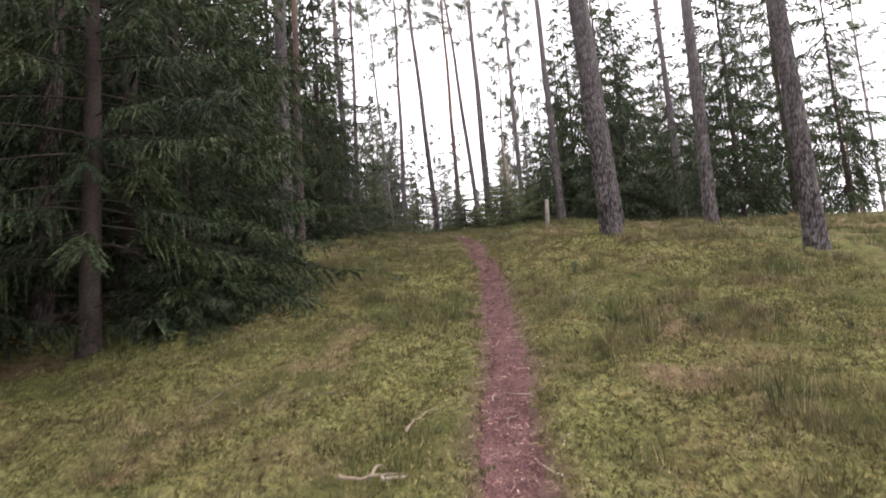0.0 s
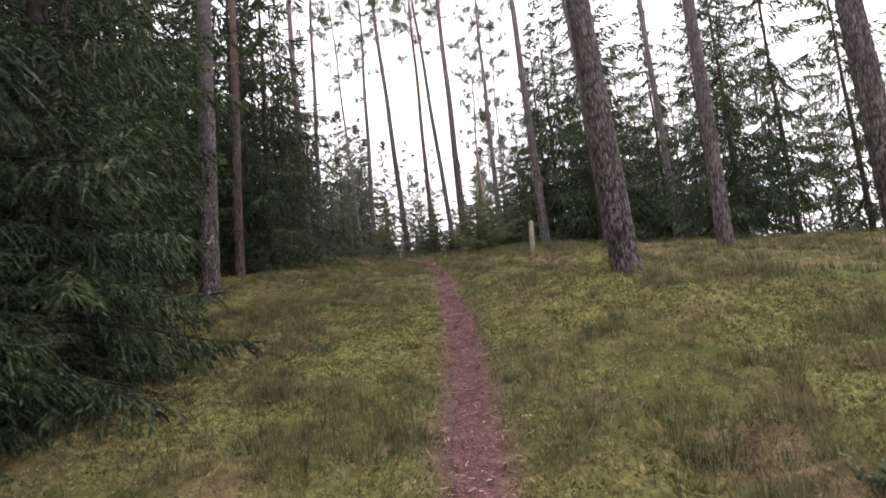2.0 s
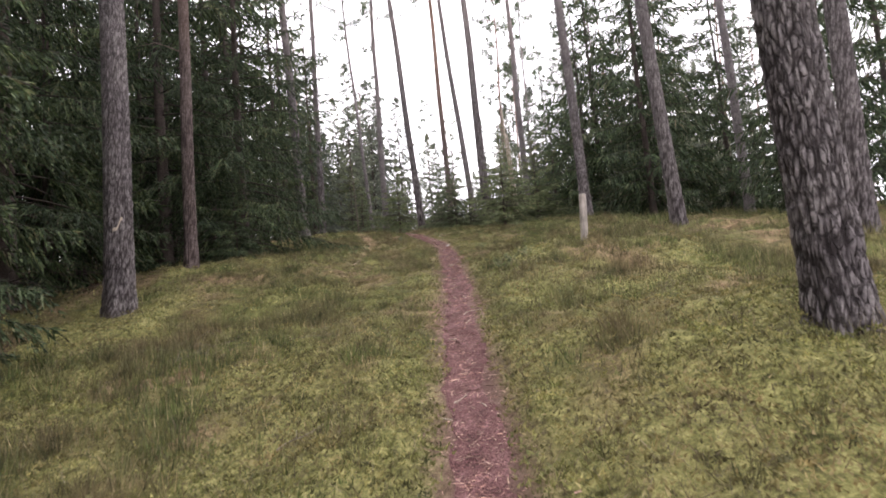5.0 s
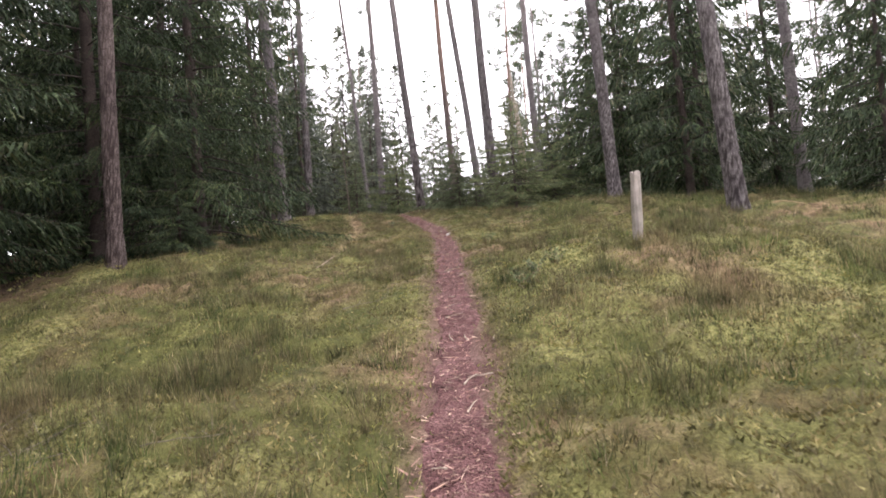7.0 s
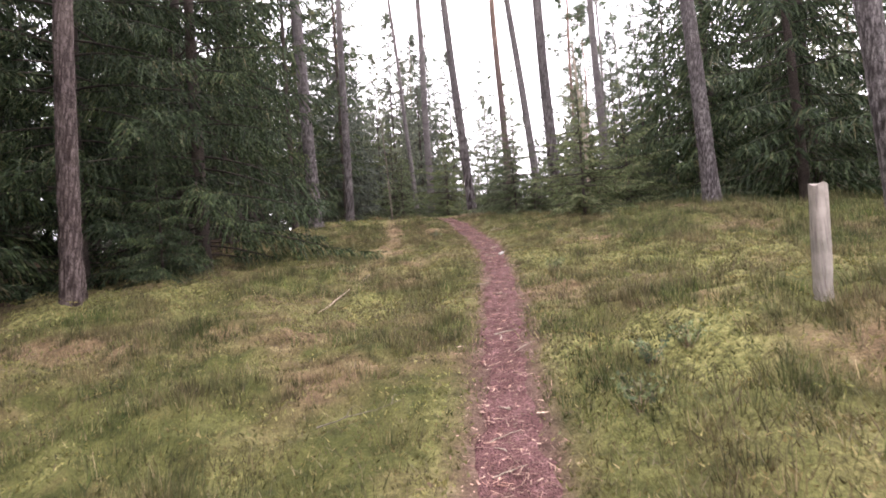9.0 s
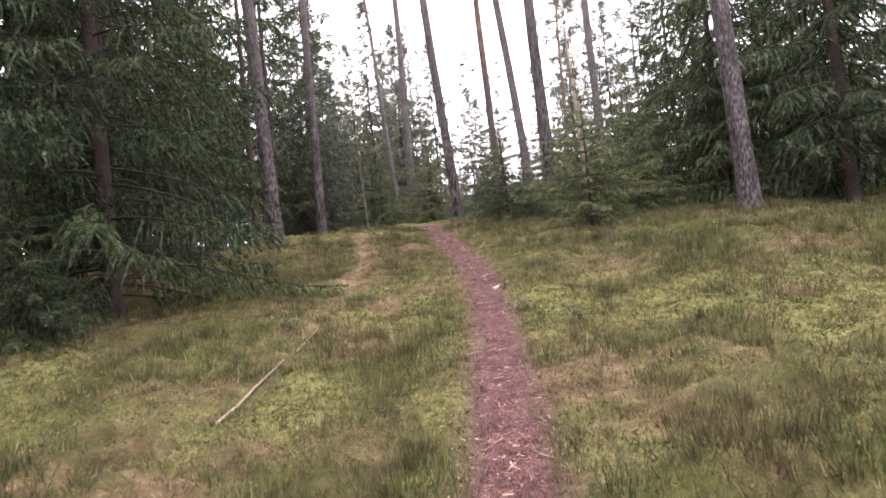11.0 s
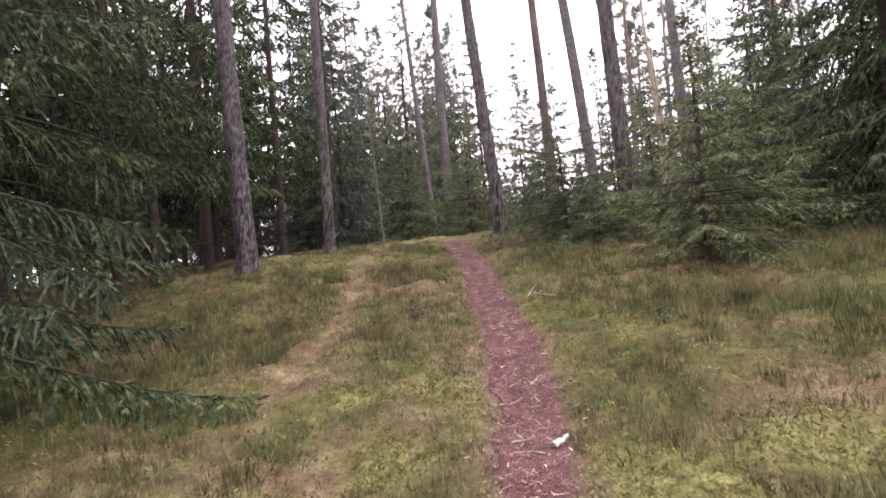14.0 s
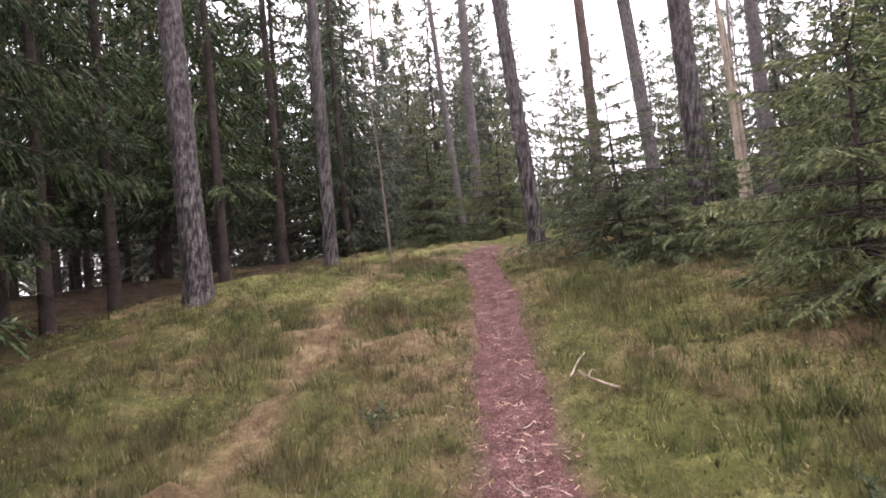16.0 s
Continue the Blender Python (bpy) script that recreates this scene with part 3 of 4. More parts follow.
def pine_crown(rng, axis, girth, z0, z1, reach, arms, tuft, blades):
    """Bare crooked limbs with tufts of long needles at their ends."""
    limbs, leaves = [], []
    for i in range(arms):
        k = (i + rng.uniform(0, 1)) / arms
        h = z0 + (z1 - z0) * k
        az = i * 2.399 + rng.normal(0, 0.5)
        ln = reach * np.interp(k, [0, 0.4, 1], [0.75, 1.0, 0.35]) * rng.uniform(0.55, 1.15)
        s = np.linspace(0, 1, 6)
        out = np.array([np.cos(az), np.sin(az), 0])
        p = axis(h) + out * (s * ln)[:, None] + np.cumsum(rng.normal(0, 0.06, (6, 3)), 0) * ln * 0.5
        p[0] = axis(h)
        p[:, 2] += ln * (rng.uniform(-0.1, 0.35) * s + 0.15 * s ** 2)
        limbs.append(tube(p, (0.014 + 0.012 * ln) * (1.08 - s), 3))
        tufts = []
        m = max(5, int(ln * 6))
        for _ in range(m):
            u = rng.uniform(0.3, 1.0)
            c = np.array([np.interp(u, s, p[:, q]) for q in range(3)]) + rng.normal(0, 0.2, 3) * (0.4 + 0.3 * ln)
            d = rng.normal(0, 1, (blades, 3)) + np.array([0, 0, 0.35])
            d /= np.linalg.norm(d, axis=1)[:, None]
            b = c + d * 0.03 + rng.normal(0, 0.07, (blades, 3))
            tufts.append(slivers(b, d, tuft[0] * rng.uniform(0.6, 1.2, blades), np.full(blades, tuft[1]), rng))
        leaves.append(joined(tufts))
    return limbs, leaves


def pine_stubs(rng, axis, girth, low, high, count):
    pieces = []
    for _ in range(count):
        h = rng.uniform(low, high)
        az = rng.uniform(0, 6.28)
        ln = rng.uniform(0.15, 0.9) if rng.uniform() < 0.75 else rng.uniform(1.0, 1.8)
        s = np.linspace(0, 1, 5)
        out = np.array([np.cos(az), np.sin(az), 0])
        p = axis(h) + out * (girth(h) * 0.8 + s * ln)[:, None] + np.cumsum(rng.normal(0, 0.05, (5, 3)), 0) * ln
        p[:, 2] += ln * (0.1 * s - 0.2 * s ** 2)
        pieces.append(tube(p, (0.006 + 0.01 * ln) * (1.1 - s), 4))
    return pieces


def pine(x, y, dia, height, lean, seed, label, mat=PINE_BARK, bow=0.0, sides=24, rows=70, plates=0.0, crown=(0.55, 2.5, 20), tuft=(0.2, 0.028), blades=40, stubs=10, group="pines along the footpath", split=True):
    rng = np.random.default_rng(seed)
    ob = thing("pine_tree", x, y, label, "pine tree", group)
    stem, axis, girth = trunk_mesh("trunk", height, dia * 0.41, mat, seed, lean, bow, sides, rows, plates)
    part("trunk", stem, ob)
    limbs, leaves = pine_crown(rng, axis, girth, height * crown[0], height, crown[1], crown[2], tuft, blades)
    stubs_made = pine_stubs(rng, axis, girth, height * 0.22, height * crown[0], stubs)
    if split:
        for lb, lf in zip(limbs, leaves):
            add_bough(bough_meshes(lb, lf, mat, PINE_NEEDLES), ob)
        for v, f in stubs_made:
            part("dead_branch", mesh_of("dead_branch", v, f, mat, True), ob)
        return ob
    v, f = joined(limbs + stubs_made)
    tagged(part("branchwork", mesh_of("branchwork", v, f, mat, True), ob, "short dead stubs and crooked upper limbs"), kind="stuff")
    v, f = joined(leaves)
    part("crown", mesh_of("needles", v, f, PINE_NEEDLES), ob, "sparse grey-green tufts of needles")
    return ob


TALL = "tall straight pine with plated grey-brown bark"
SLIM = "slender tall pine with grey-brown bark"
# x, y, girth, height, lean, bow, sides, rows, bark depth
PINES = [
    ("P1", 3.00, 10.00, 0.44, 21, (-3.0, 0), 0.0, 110, 260, 0.018, TALL, PINE_BARK),
    ("P2", 7.52, 15.90, 0.46, 22, (0.5, 0), 0.0, 44, 110, 0.014, TALL, PINE_BARK),
    ("P3", 6.00, 9.25, 0.40, 22, (-1.0, 0), 0.0, 80, 170, 0.014, "tall pine with scaly grey-purple bark", PINE_BARK),
    ("B", 6.35, 20.20, 0.44, 22, (-3.0, 0), 0.0, 40, 100, 0.014, TALL, PINE_BARK),
    ("A", 5.16, 23.80, 0.40, 22, (-1.5, 3.0), 0.1, 60, 150, 0.014, "tall pine with netted pale grey-brown bark", PINE_BARK),
    ("R3", 10.9, 25.50, 0.40, 22, (-1.0, 0), 0.0, 28, 80, 0.0, SLIM, PINE_BARK),
    ("L1", -3.90, 15.00, 0.50, 22, (0.5, 0), 0.0, 70, 170, 0.015, "tall pine with plated bark and a pale scar near its foot", PINE_BARK),
    ("L3", -4.31, 18.46, 0.33, 20, (0.5, 0), 0.0, 36, 90, 0.012, "pine with reddish plated bark beside spruces", RED_BARK),
    ("L0", -4.95, 7.30, 0.34, 20, (1.5, 0), 0.0, 40, 100, 0.012, "pine with reddish brown bark among spruce boughs", RED_BARK),
    ("Q1", -3.96, 27.20, 0.44, 22, (-2.0, 0), 0.0, 50, 130, 0.013, TALL, PINE_BARK),
    ("Q2", -4.25, 32.05, 0.36, 22, (0.5, 0), 0.0, 30, 80, 0.01, TALL, PINE_BARK),
    ("C2", -2.01, 38.0, 0.42, 22, (0.5, 0), 0.0, 28, 80, 0.0, SLIM, PINE_BARK),
    ("C1", -2.90, 40.0, 0.30, 21, (-3.5, 0), 0.0, 24, 70, 0.0, "slender leaning pine with dead side twigs", PINE_BARK),
    ("C3", 0.07, 32.05, 0.40, 22, (-3.5, 0), 0.0, 36, 90, 0.011, "tall pine with dark bark leaning sideways", PINE_BARK),
    ("C4", 1.50, 36.0, 0.38, 22, (-1.0, 0), 0.0, 28, 80, 0.0, "slender pine with orange upper bark", RED_BARK),
    ("C5", 2.40, 31.8, 0.34, 21, (-4.5, 0), 0.0, 32, 90, 0.0, SLIM, PINE_BARK),
    ("C6", 2.82, 30.37, 0.46, 22, (-1.0, 0), 0.0, 36, 90, 0.012, TALL, PINE_BARK),
    ("C7", 5.41, 35.9, 0.44, 22, (-0.5, 0), 0.0, 28, 80, 0.0, TALL, PINE_BARK),
]
for i, (_, x, y, dia, height, lean, bow, sides, rows, plates, label, mat) in enumerate(PINES):
    pine(x, y, dia, height, lean, 100 + i, label, mat, bow, sides, rows, plates)

# pines further off, to every side
rng = np.random.default_rng(7)
far_kinds = []
for i in range(4):
    far_kinds.append(pine(0, -60 - 6 * i, rng.uniform(0.26, 0.4), rng.uniform(18, 23), (rng.normal(-1, 1), 0), 200 + i, SLIM, (PINE_BARK, RED_BARK)[i % 2], 0, 10, 30, 0, (0.45, 2.3, 18), (0.26, 0.036), 34, 12, "pines of the wood behind", False))
FAR_PINES = []
while len(FAR_PINES) < 96:
    x, y = (rng.uniform(-45, 60), rng.uniform(-30, 95)) if len(FAR_PINES) < 58 else (rng.uniform(-16, 34), rng.uniform(46, 90))
    if (y < 44 and -13 < x < 13) or (y < 34 and -20 < x < 16 and y > -6) or (y > 40 and -0.09 * (y - 10) < x < 0.13 * (y - 10) and rng.uniform() < 0.85):
        continue
    if any((x - a) ** 2 + (y - b) ** 2 < 9 for a, b in FAR_PINES):
        continue
    FAR_PINES.append((x, y))
for i, (x, y) in enumerate(FAR_PINES):
    copy_thing(far_kinds[i % 4], pose(x, y, at(x, y), 0, 0, rng.uniform(0, 360)))

# spruces: a few shapes, each in several places
NEAR = [spruce_meshes(300, 15, 3.4, 0.35, 120, FINE, 0.14, 0.16, 12, peak=0.14, split=True, fine_to=6.5),
        spruce_meshes(301, 17, 2.9, 0.7, 120, FINE, 0.16, 0.18, 16, peak=0.2, split=True, fine_to=6.5),
        spruce_meshes(302, 16, 2.9, 1.7, 105, FINE, 0.16, 0.22, 26, peak=0.3, split=True, fine_to=6.0)]
LOW = [spruce_meshes(305, 5.6, 1.9, 0.12, 100, FINE, 0.06, 0.08, 4, sides=8, peak=0.16, split=True, hang=0.7)]
MID = [spruce_meshes(310 + i, 13 + 2 * i, 2.6 + 0.2 * i, 0.35 + 0.5 * i, 98, COARSE, 0.12, 0.08, 10, peak=0.2) for i in range(3)]
DEEP = [spruce_meshes(320 + i, 17, 2.4, (1.8, 3.2)[i], 84, FAR, 0.12, 0.1, 12, peak=0.4) for i in range(2)]
STEMMY = [spruce_meshes(350 + i, 17, 1.7, (2.0, 2.8)[i], 56, COARSE, 0.12, 0.14, 30, peak=0.45) for i in range(2)]
CREST = [spruce_meshes(340 + i, 11, 2.0 + 0.3 * i, 0.4, 105, FAR, 0.1, 0.08, 4, peak=0.18, green=HAZED_NEEDLES, ragged=0.3) for i in range(3)]
YOUNG = [spruce_meshes(330 + i, 3.4 - 1.2 * i, 1.6 - 0.35 * i, 0.08, 92 - 16 * i, (0.032, 0.016, 1, 0.018, 0.065, 0.0145, 0.32), 0.04, 0.1, 18, sides=8, peak=0.16, green=YOUNG_NEEDLES, hang=0.42, whorl=0.27, ragged=0.3) for i in range(2)]
N_LABEL = "large spruce with drooping dark green boughs reaching the ground"
M_LABEL = "dense dark green spruce with drooping boughs"
D_LABEL = "forest spruce with a bare dark stem and dead twigs"
Y_LABEL = "young bushy green spruce beside the footpath"
for k, x, y, turn, sc in [(0, -4.5, 8.5, 20, 1.0), (1, -4.9, 10.9, 130, 0.95), (0, -4.2, 21.5, 200, 0.92), (1, -6.4, 6.0, 60, 0.9), (2, -6.0, 12.8, 0, 1.0), (2, -6.6, 16.5, 70, 1.0), (2, -5.7, 20.4, 150, 0.95), (2, -6.2, 24.6, 210, 1.0), (2, -3.8, 6.4, 40, 0.72)]:
    spruce(NEAR[k], x, y, N_LABEL, "spruces on the shaded side of the path", turn, sc)
for x, y, turn, sc in [(-2.95, 8.2, 0, 0.92), (-2.9, 6.9, 140, 0.5), (-3.7, 19.4, 200, 0.38)]:
    spruce(LOW[0], x, y, "low bushy spruce with boughs sweeping the moss", "spruces on the shaded side of the path", turn, sc)
# the three with y below 3 stand unseen, added to shade the left foreground
for k, x, y, turn, sc in [(1, -8.2, 9.0, 40, 1), (0, -5.3, 2.4, 30, 1), (1, -6.9, 0.4, 110, 1), (2, -5.7, -2.0, 250, 1), (0, -7.9, 11.3, 140, 1), (2, -8.3, 15.9, 260, 1),
        (1, -8.0, 20.9, 20, 1), (1, 7.8, 25.6, 10, 1.0), (0, 7.2, 29.0, 120, 1.0), (2, 9.6, 28.5, 200, 1.0), (1, 12.2, 23.0, 300, 1.0),
        (0, 12.0, 28.6, 45, 0.9), (0, 5.9, 31.5, 75, 0.5), (1, 14.0, 19.5, 75, 0.75), (2, 15.5, 25.0, 33, 1.0), (0, 11.0, 33.0, 95, 1.0),
        (1, 17.5, 15.0, 22, 0.8), (1, 18.0, 33.0, 160, 0.9), (0, 21.0, 24.0, 200, 0.9), (0, 6.3, 27.6, 15, 0.8), (0, 7.8, 35.0, 250, 0.8),
        (0, 10.5, 21.8, 60, 0.7), (1, -7.6, 13.6, 310, 0.9), (0, -7.4, 18.8, 10, 1.0), (0, -8.2, 5.0, 280, 1.0)]:
    spruce(MID[k], x, y, M_LABEL, "spruces of the wood", turn, sc)
for k, x, y, turn, sc in [(2, -1.5, 47.0, 10, 0.8), (0, -4.5, 44.0, 80, 0.9), (1, 1.0, 50.0, 140, 0.6), (2, -7.0, 40.0, 200, 0.9), (0, -9.0, 45.0, 250, 1.0),
        (1, 6.0, 46.0, 310, 0.7), (0, 9.5, 42.0, 20, 0.8), (2, 13.0, 38.0, 60, 0.9), (1, -3.2, 50.0, 5, 0.9), (2, 0.5, 43.0, 70, 0.5),
        (1, -5.5, 37.0, 70, 0.7)]:
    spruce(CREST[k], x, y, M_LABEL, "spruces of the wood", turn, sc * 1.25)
for i, (x, y) in enumerate([(-7.4, 22.8), (-6.5, 27.3), (-5.7, 30.4), (-7.0, 29.1), (-8.1, 26.0), (-7.3, 31.6), (-6.2, 33.6), (-5.3, 35.6), (-8.5, 28.3), (-8.4, 33.2), (-7.2, 35.8), (-7.6, 24.9)]):
    spruce(STEMMY[i % 2], x, y, D_LABEL, "dark spruces inside the wood", i * 77, 0.85 + 0.03 * (i % 7))
spots = []
rng = np.random.default_rng(11)
while len(spots) < 92:
    x, y = rng.uniform(-25, -8.6), rng.uniform(-4, 62)
    if any((x - a) ** 2 + (y - b) ** 2 < 2.6 for a, b in spots) or (x > -9 and y > 36) or (y > 25 and rng.uniform() < 0.5):
        continue
    spots.append((x, y))
for i, (x, y) in enumerate(spots):
    spruce(DEEP[i % 2], x, y, D_LABEL, "dark spruces inside the wood", rng.uniform(0, 360), rng.uniform(0.75, 1.15))
for k, x, y, turn, sc in [(0, 2.9, 25.35, 0, 0.9), (0, 1.5, 29.6, 90, 0.9), (1, 2.7, 29.2, 200, 0.8), (1, 2.0, 28.7, 120, 0.6), (1, 3.6, 28.0, 30, 1.0), (0, 4.4, 27.5, 70, 1.0), (1, 6.2, 25.6, 10, 0.5), (1, 1.2, 32.0, 50, 0.8), (0, -1.2, 37.0, 20, 1.1), (1, -3.0, 36.0, 80, 1.2), (0, 3.6, 38.0, 140, 1.2), (0, -4.2, 41.0, 210, 1.5), (0, 1.4, 41.0, 300, 1.4), (1, 5.4, 33.5, 30, 1.2), (0, 7.0, 38.5, 60, 1.4), (0, -6.2, 36.0, 100, 1.3)]:
    spruce(YOUNG[k], x, y, Y_LABEL, "young spruces by the footpath", turn, sc)


# spruces on and beyond the crest: tall to the sides, low where the sky shows over the path
rng = np.random.default_rng(15)
crest = []
for _ in range(13):
    y = rng.uniform(41, 60)
    crest.append((rng.uniform(-0.27, -0.09) * (y - 9) + 0.5, y, rng.uniform(0.8, 1.15)))
while len(crest) < 72:
    x, y = rng.uniform(-17, 24), rng.uniform(37, 66)
    if any((x - a) ** 2 + (y - b) ** 2 < 3.2 for a, b, _ in crest) or (-2.5 < x < 2.5 and y < 41) or (x < -9 and y < 44):
        continue
    open_way = -0.06 * (y - 8) < x < 14
    crest.append((x, y, rng.uniform(0.28, 0.5) if open_way and x < 4 else rng.uniform(0.5, 0.8) if open_way else rng.uniform(0.75, 1.15)))
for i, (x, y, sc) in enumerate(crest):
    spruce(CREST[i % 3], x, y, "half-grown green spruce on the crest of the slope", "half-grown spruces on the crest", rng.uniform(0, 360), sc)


def build_far_woods():
    """The closed wood that ends every view, far beyond the trees one could count."""
    rng = np.random.default_rng(31)
    green, wood = [], []
    for i in range(600):
        a, d = (rng.uniform(0, 2 * np.pi), rng.uniform(62, 120)) if i < 400 else (rng.uniform(3.6, 5.75), rng.uniform(30, 62))
        x, y = d * np.sin(a), 15 + d * np.cos(a)
        h, r = rng.uniform(11, 20), rng.uniform(1.6, 2.6)
        z = at(x, y)
        wood.append(tube(np.array([[x, y, z - 0.3], [x, y, z + h]]), np.array([0.17, 0.03]), 4))
        n = 330
        k = rng.uniform(0.05, 1, n) ** 1.15
        az = rng.uniform(0, 6.28, n)
        out = np.stack([np.cos(az), np.sin(az), rng.uniform(-0.9, 0.0, n)], 1)
        base = np.array([x, y, z]) + np.stack([np.cos(az), np.sin(az), np.zeros(n)], 1) * (r * (1.02 - k) * rng.uniform(0.05, 0.8, n))[:, None] + np.stack([np.zeros(n), np.zeros(n), k * h], 1)
        green.append(slivers(base, out / np.linalg.norm(out, axis=1)[:, None], r * (1.1 - k) * rng.uniform(0.25, 0.5, n) + 0.2, rng.uniform(0.12, 0.3, n), rng))
    v, f = joined(green)
    tagged(new("far_woods", mesh_of("far_woods", v, f, HAZED_NEEDLES)), "distant green conifers paled by haze, closing the wood", "woods", kind="stuff")
    v, f = joined(wood)
    tagged(new("far_stems", mesh_of("far_stems", v, f, SPRUCE_BARK, True)), "distant thin dark conifer stems", "woods", kind="stuff")


build_far_woods()


# ---- the weathered post ----
def build_post():
    ob = thing("wooden_post", 3.02, 15.86, "weathered grey wooden post standing in the grass", "post", turn=12)
    rng = np.random.default_rng(5)
    z = np.linspace(-0.25, 0.77, 24)
    th = np.linspace(0, 2 * np.pi, 20, endpoint=False)
    T2, Z2 = np.meshgrid(th, z)
    r = 0.054 * (1 - 0.06 * Z2) / np.maximum(np.abs(np.cos(T2)), np.abs(np.sin(T2))) ** 0.45
    r = r + 0.006 * (value_noise(T2 * 4, Z2 * 3, 31) - 0.5) + 0.02 * np.exp(-((Z2 - 0.1) / 0.07) ** 2) * (value_noise(T2 * 2, Z2 * 9, 33) - 0.6)
    v = np.stack([r * np.cos(T2) + 0.05 * Z2, r * np.sin(T2), Z2], -1)
    v[-1, :, 2] += 0.012 * np.sin(th * 3)
    v = v.reshape(-1, 3)
    f = grid_faces(24, 20, True)
    cap = np.array([[v[-20:, 0].mean(), v[-20:, 1].mean(), 0.775]])
    n = len(v)
    ring = np.arange(n - 20, n)
    cf = np.stack([ring, np.roll(ring, -1), np.full(20, n), np.full(20, n)], 1)[:, :3]
    body = mesh_of("post", v, f, POST_WOOD, True)
    part("shaft", body, ob)
    part("end_grain", mesh_of("cap", np.concatenate([v[-20:], cap]), np.stack([np.arange(20), (np.arange(20) + 1) % 20, np.full(20, 20)], 1), POST_WOOD), ob, "cracked end grain")


build_post()


# ---- fallen branches ----
def fallen(name, x, y, turn, length, thick, label, seed, forks=1, mat=PALE_WOOD, bow=0.1, lift=0.03, category="branch"):
    rng = np.random.default_rng(seed)
    s = np.linspace(0, 1, 10)
    c, d = np.cos(radians(turn)), np.sin(radians(turn))
    px = x + c * (s - 0.5) * length - d * bow * length * (s * (1 - s)) * 2
    py = y + d * (s - 0.5) * length + c * bow * length * (s * (1 - s)) * 2
    pz = np.linspace(at(px[0], py[0]), at(px[-1], py[-1]), 10) * 0.6 + 0.4 * lie(px, py) + lift + thick * 0.4 + rng.normal(0, 0.15 * thick, 10)
    p = np.stack([px, py, pz], 1)
    o = np.array([x, y, at(x, y)])
    ob = tagged(new(name), label, category)
    ob.matrix_basis = pose(*o)
    v, f = tube(p - o, thick * 0.5 * (1.1 - 0.65 * s) * rng.uniform(0.85, 1.15, 10), 7)
    part("stem", mesh_of("stem", v, f, mat, True), ob)
    for _ in range(forks):
        k = rng.uniform(0.3, 0.85)
        b = np.array([np.interp(k, s, p[:, q]) for q in range(3)]) - o
        a = radians(turn) + rng.choice([-1, 1]) * rng.uniform(0.5, 1.0)
        l2 = length * rng.uniform(0.2, 0.4)
        u = np.linspace(0, 1, 5)
        q = b + np.stack([np.cos(a) * u * l2, np.sin(a) * u * l2, 0.04 * np.sin(u * 3)], 1)
        v, f = tube(q, thick * 0.28 * (1.1 - 0.8 * u), 6)
        part("twig", mesh_of("twig", v, f, mat, True), ob)
    return ob


fallen("fallen_branch", -0.21, 3.78, 76, 0.45, 0.02, "bare grey broken stick lying in moss", 1, 1, DRY_TAN, 0.03)
fallen("fallen_branch", -0.42, 3.2, 8, 0.36, 0.022, "bare pale broken branch lying in moss", 2, 2, DRY_TAN)
fallen("fallen_branch", -0.30, 3.12, -35, 0.18, 0.022, "short pale piece of broken wood in moss", 3, 0)
fallen("fallen_pole", -0.95, 19.15, 88, 2.9, 0.022, "long thin pale fallen pole in the grass", 4, 0, DRY_TAN, 0.02, 0.0)
fallen("fallen_branch", 0.93, 24.45, 118, 0.55, 0.024, "bare pale forked branch beside the footpath", 5, 2, DRY_TAN)
fallen("fallen_branch", 0.8, 24.75, 70, 0.3, 0.014, "bare pale broken stick beside the footpath", 6, 0)


fallen("bark_piece", 0.94, 21.15, 25, 0.09, 0.045, "whitish torn piece of bark on the path edge", 8, 0, WHITE_BARK, 0.1, 0.02, "bark")


def dead_stem(x, y, height, thick, lean, label, seed, stubs=8, mat=PALE_WOOD):
    """A dead thin stem, broken off at the top."""
    r2 = np.random.default_rng(seed)
    ob = thing("dead_stem", x, y, label, "dead tree")
    z = np.linspace(-0.3, height, 14)
    p = np.stack([np.tan(radians(lean)) * z + 0.03 * np.sin(z * 0.7), 0.02 * np.sin(z * 0.9), z], 1)
    v, f = tube(p, thick * 0.5 * (1 - 0.6 * np.clip(z / height, 0, 1)), 9)
    part("stem", mesh_of("stem", v, f, mat, True), ob)
    for _ in range(stubs):
        h, a = r2.uniform(0.3, 0.95) * height, r2.uniform(0, 6.28)
        b = np.array([np.interp(h, z, p[:, k]) for k in range(3)])
        u = np.linspace(0, 1, 4) * r2.uniform(0.15, 0.7)
        v, f = tube(b + np.stack([np.cos(a) * u, np.sin(a) * u, 0.1 * u - 0.3 * u ** 2], 1), np.array([0.008, 0.007, 0.005, 0.002]), 4)
        part("dead_twig", mesh_of("dead_twig", v, f, TWIG, True), ob)


dead_stem(4.55, 35.0, 6.5, 0.17, -1.5, "bare pale dead stem standing among pines", 61, 4)
dead_stem(4.75, 35.2, 4.6, 0.15, -2.5, "bare pale broken dead stem beside a pine", 62, 3)
dead_stem(-2.55, 30.9, 4.2, 0.05, -3.0, "thin dead sapling with dry side twigs", 63, 16, DRY_TWIG)


